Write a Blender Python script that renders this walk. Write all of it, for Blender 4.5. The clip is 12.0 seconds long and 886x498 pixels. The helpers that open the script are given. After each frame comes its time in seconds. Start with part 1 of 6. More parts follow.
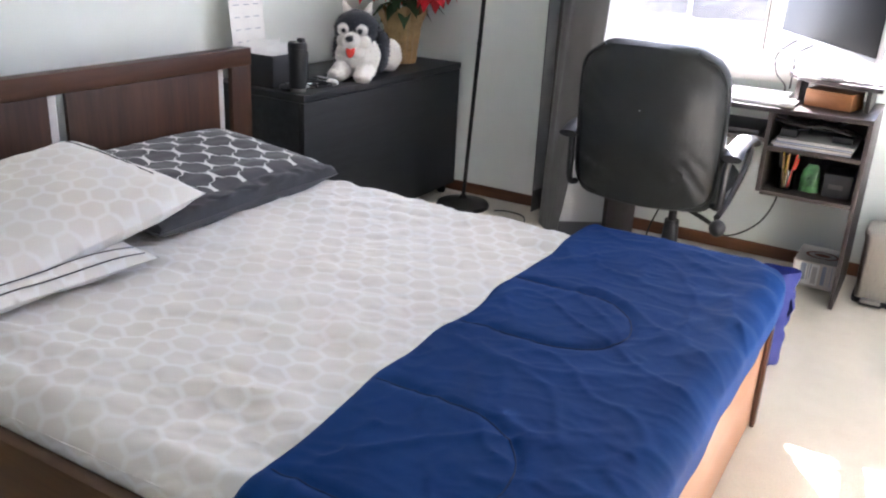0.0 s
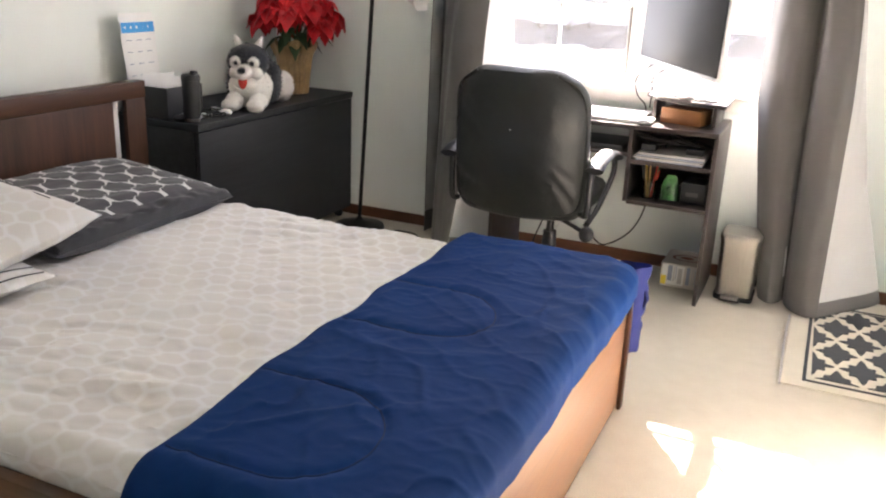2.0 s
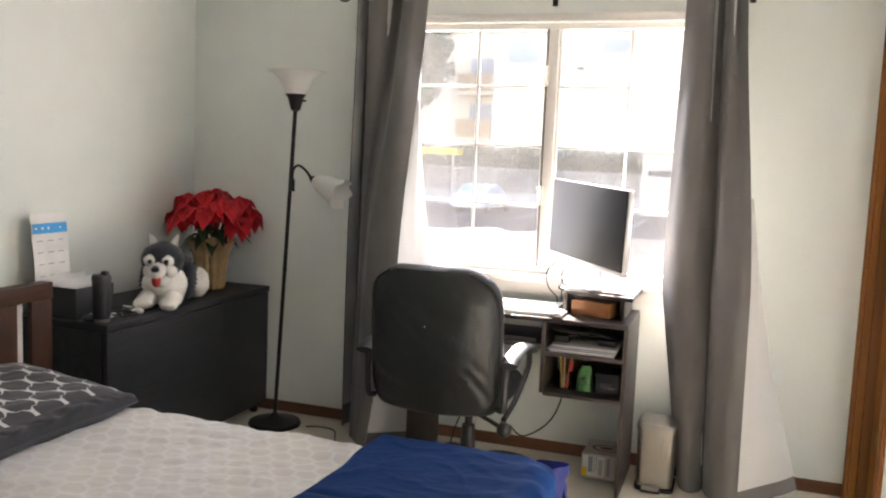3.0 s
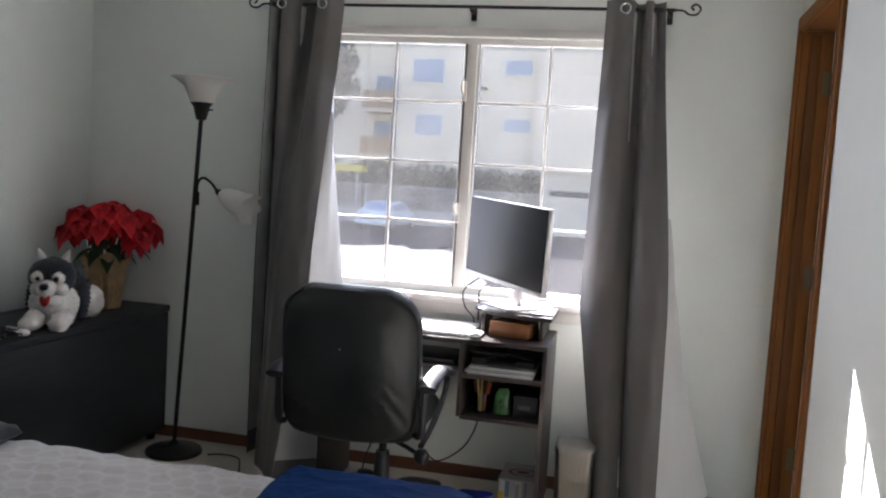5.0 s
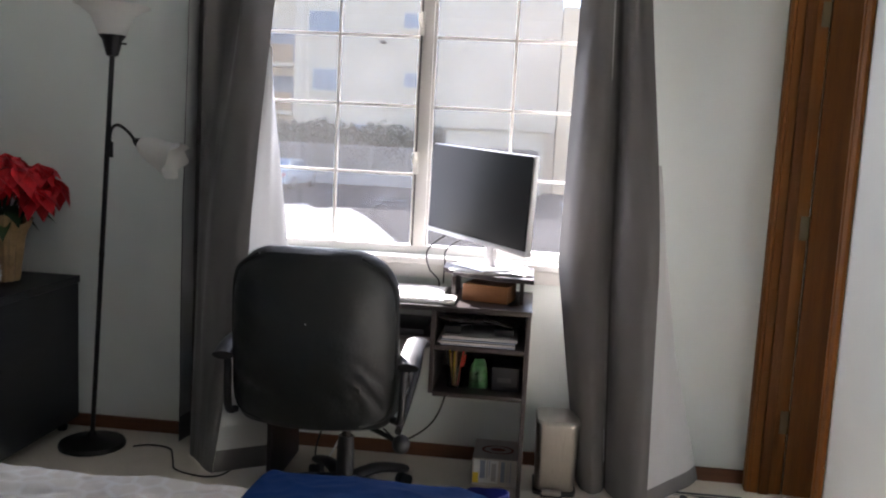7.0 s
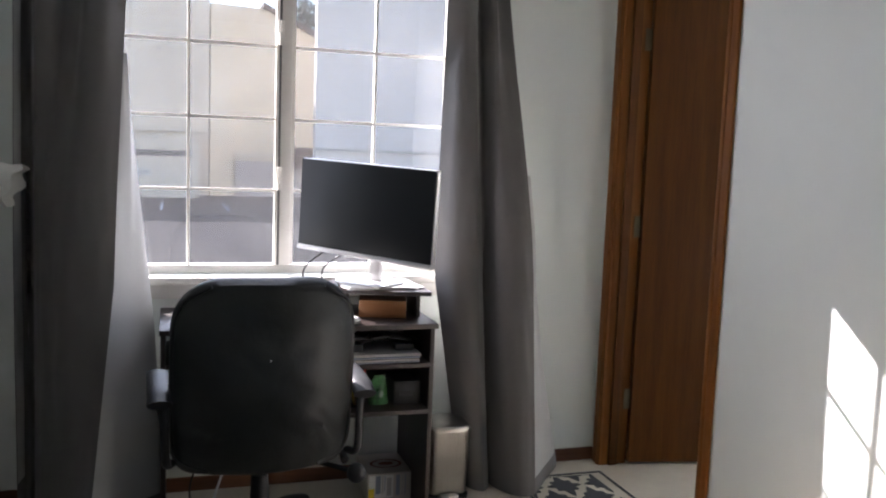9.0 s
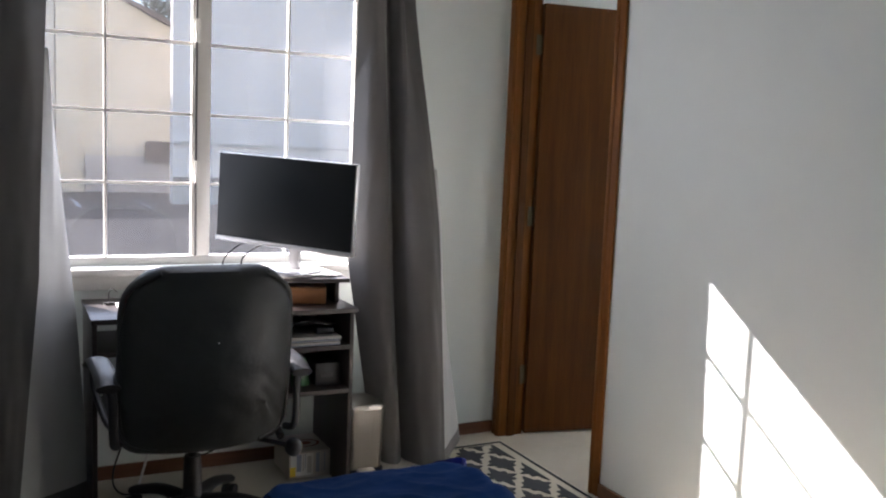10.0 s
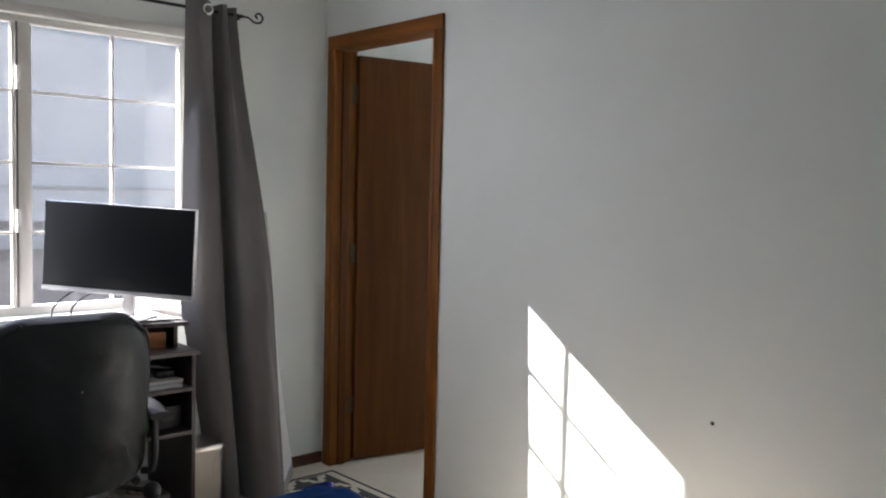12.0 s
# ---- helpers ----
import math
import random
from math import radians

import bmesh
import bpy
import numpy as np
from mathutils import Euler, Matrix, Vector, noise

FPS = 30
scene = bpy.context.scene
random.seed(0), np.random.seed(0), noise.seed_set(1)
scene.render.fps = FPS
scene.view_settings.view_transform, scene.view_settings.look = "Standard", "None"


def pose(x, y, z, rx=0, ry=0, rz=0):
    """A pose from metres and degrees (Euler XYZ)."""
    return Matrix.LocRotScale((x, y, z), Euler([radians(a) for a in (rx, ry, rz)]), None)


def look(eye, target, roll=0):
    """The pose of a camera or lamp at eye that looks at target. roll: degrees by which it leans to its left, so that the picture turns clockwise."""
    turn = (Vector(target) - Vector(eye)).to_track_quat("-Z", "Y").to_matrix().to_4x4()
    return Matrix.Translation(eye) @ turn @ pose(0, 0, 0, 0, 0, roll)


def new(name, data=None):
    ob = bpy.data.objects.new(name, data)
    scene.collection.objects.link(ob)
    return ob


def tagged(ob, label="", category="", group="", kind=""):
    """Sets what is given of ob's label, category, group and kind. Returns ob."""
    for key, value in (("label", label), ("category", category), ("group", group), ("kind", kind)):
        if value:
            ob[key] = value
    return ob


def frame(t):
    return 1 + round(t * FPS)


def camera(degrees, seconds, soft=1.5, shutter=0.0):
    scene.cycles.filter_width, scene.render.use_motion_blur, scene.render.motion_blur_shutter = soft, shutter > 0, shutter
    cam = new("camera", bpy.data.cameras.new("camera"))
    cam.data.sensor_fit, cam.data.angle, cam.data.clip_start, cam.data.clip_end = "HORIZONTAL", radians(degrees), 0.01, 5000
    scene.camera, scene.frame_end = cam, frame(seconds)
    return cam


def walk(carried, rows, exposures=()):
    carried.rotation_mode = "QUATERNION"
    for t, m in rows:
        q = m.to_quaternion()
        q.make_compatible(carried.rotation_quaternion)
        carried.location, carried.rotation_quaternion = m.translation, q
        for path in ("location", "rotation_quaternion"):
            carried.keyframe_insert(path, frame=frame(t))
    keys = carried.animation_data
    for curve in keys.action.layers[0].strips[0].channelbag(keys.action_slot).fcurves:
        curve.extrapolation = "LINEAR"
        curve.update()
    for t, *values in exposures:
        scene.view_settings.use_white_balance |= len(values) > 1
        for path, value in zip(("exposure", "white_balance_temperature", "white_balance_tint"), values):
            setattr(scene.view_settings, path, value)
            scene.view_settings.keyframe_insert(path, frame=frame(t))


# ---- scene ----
cam = camera(54.6, 12.0, soft=2.1)
PATH = [
    (0, (-0.703, -3.766, 1.292), (-1.629, -2.14, 0.585), 2.9),
    (0.5, (-0.666, -3.794, 1.276), (-1.483, -2.128, 0.531), 2.8),
    (1, (-0.629, -3.846, 1.272), (-1.432, -2.176, 0.519), 2.8),
    (1.5, (-0.576, -3.898, 1.291), (-1.375, -2.226, 0.539), 2.6),
    (2, (-0.524, -3.92, 1.302), (-1.287, -2.181, 0.675), 2.5),
    (2.5, (-0.501, -3.913, 1.336), (-1.192, -2.079, 0.935), 2.7),
    (3, (-0.501, -3.901, 1.37), (-1.15, -2.021, 1.154), 2.4),
    (3.2, (-0.496, -3.893, 1.373), (-1.139, -2.005, 1.217), 2.3),
    (4.8, (-0.553, -3.812, 1.358), (-1.056, -1.88, 1.232), 3.1),
    (5, (-0.589, -3.798, 1.359), (-1.024, -1.852, 1.195), 3.5),
    (5.5, (-0.673, -3.734, 1.338), (-0.974, -1.77, 1.107), 4.1),
    (6, (-0.725, -3.675, 1.32), (-0.981, -1.707, 1.072), 4.1),
    (6.5, (-0.832, -3.569, 1.321), (-1.043, -1.598, 1.057), 3.8),
    (7, (-0.922, -3.416, 1.3), (-1.117, -1.441, 1.05), 3.0),
    (9, (-1.792, -3.318, 1.319), (-1.186, -1.425, 1.101), 2.1),
    (9.5, (-1.937, -3.387, 1.335), (-1.15, -1.562, 1.108), 2.6),
    (10, (-2.065, -3.459, 1.312), (-1.16, -1.689, 1.094), 2.3),
    (10.5, (-2.154, -3.522, 1.334), (-1.153, -1.801, 1.14), 2.0),
    (11, (-2.237, -3.556, 1.347), (-1.129, -1.899, 1.194), 1.8),
    (11.5, (-2.333, -3.537, 1.353), (-1.098, -1.97, 1.219), 1.4),
    (12, (-2.397, -3.525, 1.338), (-1.058, -2.045, 1.215), 1.3),
]
walk(cam, [(t, look(eye, target, roll)) for t, eye, target, roll in PATH],
     [(0.0, 5.2, 6000, 22), (1.6, 5.02, 6500, 22), (2.5, 4.85, 7000, 21), (3.2, 4.38, 6800, 20), (4.8, 3.58, 6050, 20), (7.2, 3.56, 6150, 21), (9.0, 3.33, 6100, 20), (12.0, 3.22, 6050, 18)])

# ---- daylight ----
SUN = Vector((0.624, -1.0, -0.705)).normalized()
world = bpy.data.worlds.new("sky")
scene.world = world
world.use_nodes = True
wt = world.node_tree
sky = wt.nodes.new("ShaderNodeTexSky")
sky.sky_type, sky.sun_disc, sky.dust_density = "NISHITA", False, 0.4
sky.sun_elevation, sky.sun_rotation = math.asin(-SUN.z), math.atan2(-SUN.x, -SUN.y)
wt.nodes["Background"].inputs["Strength"].default_value = 0.15
wt.links.new(sky.outputs["Color"], wt.nodes["Background"].inputs["Color"])
sun = new("sun", bpy.data.lights.new("sun", "SUN"))
sun.data.energy, sun.data.angle, sun.data.color = 3.8, radians(0.4), (1.0, 0.94, 0.85)
sun.matrix_world = look((-8, 14, 12), Vector((-8, 14, 12)) + SUN)
# the sky's light in the window opening
skylight = new("window_skylight", bpy.data.lights.new("window_skylight", "AREA"))
skylight.data.shape, skylight.data.size, skylight.data.size_y = "RECTANGLE", 1.36, 1.14
skylight.data.energy, skylight.data.color = 0.95, (0.86, 0.93, 1.0)
skylight.matrix_world = look((-1.378, -0.07, 1.415), (-1.378, -1.07, 1.147))


# ---- materials ----
class Nodes:
    """A material with short ways to add and join nodes."""

    def __init__(self, name, colour, rough=0.6, metal=0.0, **more):
        self.m = bpy.data.materials.new(name)
        self.m.use_nodes = True
        self.t = self.m.node_tree
        self.b = self.t.nodes["Principled BSDF"]
        self.colour = colour
        self.b.inputs["Base Color"].default_value = (*colour, 1)
        self.b.inputs["Roughness"].default_value = rough
        self.b.inputs["Metallic"].default_value = metal
        for k, v in more.items():
            self.b.inputs[k.replace("_", " ")].default_value = v

    def node(self, kind, **sets):
        n = self.t.nodes.new(kind)
        for k, v in sets.items():
            if k == "operation":
                n.operation = v
            elif k == "blend":
                n.blend_type, n.data_type = v, "RGBA"
            else:
                n.inputs[k.replace("_", " ")].default_value = v
        return n

    def link(self, a, b):
        self.t.links.new(a, b)

    def coords(self, which="Object", scale=(1, 1, 1), turn=0.0):
        c = self.t.nodes.new("ShaderNodeTexCoord")
        m = self.t.nodes.new("ShaderNodeMapping")
        m.inputs["Scale"].default_value = scale
        m.inputs["Rotation"].default_value = (0, 0, turn)
        self.link(c.outputs[which], m.inputs["Vector"])
        return m.outputs["Vector"]

    def noise(self, scale, detail=4, vec=None, rough=0.55):
        n = self.node("ShaderNodeTexNoise", Scale=scale, Detail=detail, Roughness=rough)
        if vec is None:
            vec = self.coords()
        self.link(vec, n.inputs["Vector"])
        return n.outputs["Fac"]

    def math(self, op, a, b=0.0, c=0.0):
        n = self.node("ShaderNodeMath", operation=op)
        for i, v in enumerate((a, b, c)):
            if isinstance(v, (int, float)):
                n.inputs[i].default_value = v
            else:
                self.link(v, n.inputs[i])
        return n.outputs[0]

    def ramp(self, fac, stops):
        n = self.t.nodes.new("ShaderNodeValToRGB")
        e = n.color_ramp.elements
        while len(e) < len(stops):
            e.new(0.5)
        for el, (p, c) in zip(e, stops):
            el.position, el.color = p, (*c, 1) if len(c) == 3 else c
        self.link(fac, n.inputs["Fac"])
        return n.outputs["Color"]

    def mix(self, fac, a, b, blend="MIX"):
        n = self.node("ShaderNodeMix", blend=blend)
        for sock, v in ((0, fac), (6, a), (7, b)):
            if isinstance(v, (int, float)):
                n.inputs[sock].default_value = v
            elif isinstance(v, tuple):
                n.inputs[sock].default_value = (*v, 1)
            else:
                self.link(v, n.inputs[sock])
        return n.outputs[2]

    def tint(self, colour):
        self.link(colour, self.b.inputs["Base Color"])

    def rough(self, fac, lo, hi):
        n = self.t.nodes.new("ShaderNodeMapRange")
        n.inputs["To Min"].default_value, n.inputs["To Max"].default_value = lo, hi
        self.link(fac, n.inputs["Value"])
        self.link(n.outputs["Result"], self.b.inputs["Roughness"])

    def bump(self, height, strength=0.3, distance=0.002):
        n = self.node("ShaderNodeBump", Strength=strength, Distance=distance)
        self.link(height, n.inputs["Height"])
        last = self.b.inputs["Normal"]
        if last.is_linked:
            self.link(last.links[0].from_socket, n.inputs["Normal"])
        self.link(n.outputs["Normal"], last)


def shade(c, k):
    return tuple(min(1.0, v * k) for v in c)


def surface(name, colour, rough=0.6, metal=0.0, coarse=4.0, fine=90.0, vary=0.12, bump=0.15, distance=0.0015, **more):
    """A worn plain surface: blotches, grain, uneven gloss and fine relief."""
    n = Nodes(name, colour, rough, metal, **more)
    a, b = n.noise(coarse, 3), n.noise(fine, 5)
    s = n.math("ADD", n.math("MULTIPLY", a, 0.65), n.math("MULTIPLY", b, 0.35))
    n.tint(n.ramp(s, [(0.3, shade(colour, 1 - vary)), (0.7, shade(colour, 1 + vary))]))
    n.rough(s, max(0.02, rough - 0.1), min(1, rough + 0.1))
    n.bump(b, bump, distance)
    return n.m


def wood(name, dark, light, rough=0.4, axis="Z", grain=22.0, coat=0.0, gloss=0.5):
    """Long grain along an axis of the thing."""
    n = Nodes(name, light, rough, Coat_Weight=coat, Coat_Roughness=0.25, Specular_IOR_Level=gloss)
    long = {"X": (0.06, 1, 1), "Y": (1, 0.06, 1), "Z": (1, 1, 0.06)}[axis]
    v = n.coords(scale=long)
    a = n.noise(grain, 8, v, 0.65)
    b = n.noise(grain * 6, 4, v, 0.7)
    c = n.noise(1.6, 2, v)
    s = n.math("ADD", n.math("MULTIPLY", a, 0.55), n.math("ADD", n.math("MULTIPLY", b, 0.25), n.math("MULTIPLY", c, 0.2)))
    n.tint(n.ramp(s, [(0.36, dark), (0.62, light)]))
    n.rough(a, rough - 0.08, rough + 0.12)
    n.bump(b, 0.12, 0.001)
    return n.m


def fabric(name, colour, rough=0.9, weave=900.0, vary=0.1, sheen=0.2):
    n = Nodes(name, colour, rough, Sheen_Weight=sheen, Sheen_Roughness=0.5)
    a, b = n.noise(5, 4), n.noise(weave, 2)
    n.tint(n.ramp(n.math("ADD", n.math("MULTIPLY", a, 0.6), n.math("MULTIPLY", b, 0.4)), [(0.3, shade(colour, 1 - vary)), (0.7, shade(colour, 1 + vary))]))
    n.bump(b, 0.25, 0.0008)
    n.bump(n.noise(30, 4), 0.25, 0.004)
    return n


def carpet_material():
    n = Nodes("carpet pile", (0.62, 0.55, 0.44), 1.0, Sheen_Weight=0.15)
    v = n.node("ShaderNodeTexVoronoi", Scale=330.0)
    n.link(n.coords(), v.inputs["Vector"])
    big, mid, fine = n.noise(1.3, 4), n.noise(14, 5), n.noise(260, 3)
    s = n.math("ADD", n.math("MULTIPLY", big, 0.22), n.math("ADD", n.math("MULTIPLY", mid, 0.18), n.math("MULTIPLY", fine, 0.6)))
    n.tint(n.ramp(s, [(0.32, (0.55, 0.49, 0.39)), (0.68, (0.76, 0.70, 0.59))]))
    n.bump(v.outputs["Distance"], 0.7, 0.004)
    n.bump(fine, 0.7, 0.004)
    n.bump(mid, 0.3, 0.01)
    return n.m


def wall_material(name, colour):
    """Rolled wall paint with a faint orange-peel."""
    n = Nodes(name, colour, 0.62)
    a, b = n.noise(0.9, 3), n.noise(7, 4)
    s = n.math("ADD", n.math("MULTIPLY", a, 0.7), n.math("MULTIPLY", b, 0.3))
    n.tint(n.ramp(s, [(0.3, shade(colour, 0.96)), (0.7, shade(colour, 1.03))]))
    n.bump(n.noise(160, 3), 0.22, 0.0012)
    n.bump(n.noise(28, 3), 0.12, 0.003)
    return n.m


def trellis(n, period, width, bend=0.3):
    """1 on the lines of a trellis of interlocking four-lobed shapes, 0 between them."""
    k = 2 * math.pi / period
    sep = n.t.nodes.new("ShaderNodeSeparateXYZ")
    n.link(n.coords("UV", (k, k, k)), sep.inputs[0])
    x, y = sep.outputs[0], sep.outputs[1]
    cx, cy = n.math("COSINE", x), n.math("COSINE", y)
    one = n.math("ADD", cx, cy)
    wave = []
    for c in (cx, cy):
        step = n.math("DIVIDE", c, n.math("ADD", n.math("ABSOLUTE", c), 0.12))
        wave.append(n.math("MULTIPLY", n.math("SUBTRACT", 1.0, n.math("MULTIPLY", c, c)), step))
    g = n.math("ABSOLUTE", n.math("ADD", one, n.math("MULTIPLY", n.math("SUBTRACT", wave[0], wave[1]), bend)))
    return n.ramp(g, [(width - 0.04, (1, 1, 1)), (width + 0.04, (0, 0, 0))])


def sheet_material():
    """Off-white cotton with a pale honeycomb print."""
    n = fabric("printed cotton sheet", (0.72, 0.69, 0.66), 0.9, 700, 0.04)
    sep = n.t.nodes.new("ShaderNodeSeparateXYZ")
    n.link(n.coords("UV", (1, 1, 1)), sep.inputs[0])
    x, y = n.math("DIVIDE", sep.outputs[0], 0.072), n.math("DIVIDE", sep.outputs[1], 0.064)
    cells = []
    for o in (0.0, 0.5):
        gx = n.math("SUBTRACT", n.math("FLOORED_MODULO", n.math("SUBTRACT", x, o), 1.0), 0.5)
        gy = n.math("SUBTRACT", n.math("FLOORED_MODULO", n.math("SUBTRACT", y, o * 1.732), 1.732), 0.866)
        near = n.math("ADD", n.math("MULTIPLY", gx, gx), n.math("MULTIPLY", gy, gy))
        gx, gy = n.math("ABSOLUTE", gx), n.math("ABSOLUTE", gy)
        edge = n.math("MAXIMUM", n.math("ADD", n.math("MULTIPLY", gx, 0.5), n.math("MULTIPLY", gy, 0.866)), gx)
        cells.append((near, edge))
    first = n.math("LESS_THAN", cells[0][0], cells[1][0])
    dist = n.math("ADD", n.math("MULTIPLY", first, cells[0][1]), n.math("MULTIPLY", n.math("SUBTRACT", 1.0, first), cells[1][1]))
    line = n.ramp(dist, [(0.37, (0, 0, 0)), (0.455, (1, 1, 1))])
    sp = n.noise(3, 3)
    ground = n.ramp(sp, [(0.3, (0.70, 0.66, 0.62)), (0.7, (0.765, 0.74, 0.71))])
    n.tint(n.mix(line, ground, (0.80, 0.785, 0.77)))
    return n.m


def trellis_material():
    n = fabric("trellis print", (0.1, 0.1, 0.11), 0.85, 700, 0.1)
    line = trellis(n, 0.132, 0.17, 0.42)
    n.tint(n.mix(line, (0.040, 0.039, 0.044), (0.66, 0.65, 0.64)))
    return n.m


def leather_material():
    n = Nodes("black leather", (0.014, 0.014, 0.015), 0.45)
    v = n.node("ShaderNodeTexVoronoi", Scale=260.0)
    n.link(n.coords(), v.inputs["Vector"])
    a = n.noise(6, 4)
    n.tint(n.ramp(a, [(0.3, (0.008, 0.0095, 0.0095)), (0.7, (0.016, 0.0185, 0.0185))]))
    n.rough(a, 0.40, 0.56)
    n.bump(v.outputs["Distance"], 0.25, 0.001)
    n.bump(n.noise(9, 4), 0.35, 0.012)
    n.bump(n.noise(38, 5), 0.25, 0.003)
    return n.m


def steel_material():
    n = Nodes("brushed steel", (0.58, 0.55, 0.52), 0.3, 1.0)
    v = n.coords(scale=(60, 60, 0.6))
    a = n.noise(14, 4, v)
    n.tint(n.ramp(a, [(0.3, (0.42, 0.395, 0.365)), (0.7, (0.50, 0.47, 0.435))]))
    n.rough(a, 0.24, 0.34)
    n.bump(a, 0.03, 0.0005)
    return n.m


def glass_material(name, tint=(1, 1, 1), gloss=1.0, dust=0.0):
    """Thin glass of the given tint; dust is the share of light that its dirty film scatters."""
    m = bpy.data.materials.new(name)
    m.use_nodes = True
    t = m.node_tree
    t.nodes.remove(t.nodes["Principled BSDF"])
    tr, gl = t.nodes.new("ShaderNodeBsdfTransparent"), t.nodes.new("ShaderNodeBsdfGlossy")
    tr.inputs["Color"].default_value = (*tint, 1)
    gl.inputs["Roughness"].default_value = 0.02
    fr, mul, mx = t.nodes.new("ShaderNodeFresnel"), t.nodes.new("ShaderNodeMath"), t.nodes.new("ShaderNodeMixShader")
    fr.inputs["IOR"].default_value = 1.45
    mul.operation, mul.inputs[1].default_value = "MULTIPLY", gloss
    t.links.new(fr.outputs[0], mul.inputs[0])
    t.links.new(mul.outputs[0], mx.inputs["Fac"])
    t.links.new(tr.outputs[0], mx.inputs[1])
    t.links.new(gl.outputs[0], mx.inputs[2])
    last = mx
    if dust:
        film, co, no, ra = (t.nodes.new("ShaderNode" + k) for k in ("BsdfTranslucent", "TexCoord", "TexNoise", "MapRange"))
        film.inputs["Color"].default_value = (0.95, 0.93, 0.9, 1)
        no.inputs["Scale"].default_value, no.inputs["Detail"].default_value = 3.0, 5.0
        ra.inputs["From Min"].default_value, ra.inputs["From Max"].default_value = 0.3, 0.75
        ra.inputs["To Min"].default_value, ra.inputs["To Max"].default_value = dust * 0.7, dust * 1.5
        dirty = t.nodes.new("ShaderNodeMixShader")
        t.links.new(co.outputs["Object"], no.inputs["Vector"])
        t.links.new(no.outputs[0], ra.inputs["Value"])
        t.links.new(ra.outputs[0], dirty.inputs["Fac"])
        t.links.new(mx.outputs[0], dirty.inputs[1])
        t.links.new(film.outputs[0], dirty.inputs[2])
        last = dirty
    t.links.new(last.outputs[0], t.nodes["Material Output"].inputs["Surface"])
    return m


WALL = wall_material("pale grey-green wall paint", (0.79, 0.825, 0.79))
CEIL = wall_material("white ceiling paint", (0.87, 0.87, 0.86))
CARPET = carpet_material()
TRIM = surface("white window paint", (0.70, 0.68, 0.64), 0.35, vary=0.05)
GAPSHADE = surface("dark grey gap shade", (0.12, 0.115, 0.11), 0.8)
DOORWOOD = wood("oiled brown door timber", (0.075, 0.024, 0.004), (0.145, 0.049, 0.007), 0.5, "Z", gloss=0.2)
CASEWOOD = wood("oiled orange-brown casing timber", (0.135, 0.046, 0.008), (0.26, 0.094, 0.017), 0.5, "Z", gloss=0.2)
TRIMWOOD_H = wood("oiled orange-brown trim timber", (0.135, 0.046, 0.008), (0.26, 0.094, 0.017), 0.5, "Y", gloss=0.2)
BASEWOOD = wood("brown skirting timber", (0.10, 0.038, 0.018), (0.2, 0.08, 0.036), 0.45, "X")
BEDWOOD = wood("dark walnut stain", (0.028, 0.0105, 0.005), (0.078, 0.030, 0.013), 0.45, "Y", 14, 0.04, 0.3)
BEDWOOD_V = wood("dark walnut stain upright", (0.028, 0.0105, 0.005), (0.078, 0.030, 0.013), 0.45, "Z", 14, 0.04, 0.3)
RAILWOOD = wood("brown bed rail", (0.06, 0.028, 0.012), (0.12, 0.056, 0.024), 0.45, "X", 16, 0.05, 0.3)
FOOTWOOD = wood("brown bed panel", (0.17, 0.082, 0.044), (0.27, 0.14, 0.078), 0.42, "Y", 18, 0.1)
BLACKWOOD = wood("black-brown wood grain", (0.009, 0.0095, 0.011), (0.024, 0.0255, 0.028), 0.45, "Y", 30, gloss=0.35)
DESKWOOD = wood("dark espresso laminate", (0.012, 0.007, 0.006), (0.034, 0.022, 0.019), 0.35, "X", 26)
DESKEDGE = wood("worn espresso laminate edge", (0.026, 0.018, 0.017), (0.065, 0.05, 0.046), 0.4, "Z", 26)
ORANGEWOOD = wood("orange pine", (0.22, 0.085, 0.025), (0.35, 0.145, 0.05), 0.45, "X")
SHEET = sheet_material()
TRELLIS = trellis_material()
GREYCLOTH = fabric("charcoal pillow cloth", (0.032, 0.031, 0.035)).m
BLUE_CLOTH = fabric("royal blue quilt cloth", (0.0025, 0.033, 0.145), 0.8, 900, 0.12, 0.0)
BLUE_CLOTH.b.inputs["Specular IOR Level"].default_value = 0.15
BLUE = BLUE_CLOTH.m
STITCH = fabric("dark blue stitched seam", (0.002, 0.018, 0.08), sheen=0.0).m
PURPLE = fabric("violet-blue quilt backing", (0.014, 0.022, 0.13), sheen=0.0).m
CURTAIN = fabric("grey blackout curtain cloth", (0.135, 0.127, 0.121), 0.85, 800, 0.12).m
LINING = fabric("white curtain lining", (0.52, 0.52, 0.51), 0.85, 800, 0.05).m
CREAM = fabric("cream rug wool", (0.66, 0.60, 0.49), 1.0, 300).m
INK = fabric("blue-black rug wool", (0.017, 0.022, 0.030), 1.0, 300).m
LEATHER = leather_material()
PLASTIC = surface("black plastic", (0.014, 0.014, 0.0155), 0.45, vary=0.25)
BLACKMETAL = surface("black powder-coated metal", (0.014, 0.012, 0.011), 0.4, 0.3, vary=0.25)
STEEL = steel_material()
CHROME = surface("polished chrome", (0.7, 0.7, 0.7), 0.12, 1.0, vary=0.05)
SILVER = surface("silver plastic", (0.55, 0.54, 0.54), 0.35, 0.6, vary=0.06)
SCREEN = surface("matt black display", (0.008, 0.009, 0.010), 0.32, vary=0.03, coarse=1.0, fine=2.0, bump=0.0, Specular_IOR_Level=0.25)
PAPER = surface("white paper", (0.8, 0.79, 0.77), 0.7, vary=0.04)
GREYPAPER = surface("printed grey paper", (0.5, 0.48, 0.47), 0.7, vary=0.15)
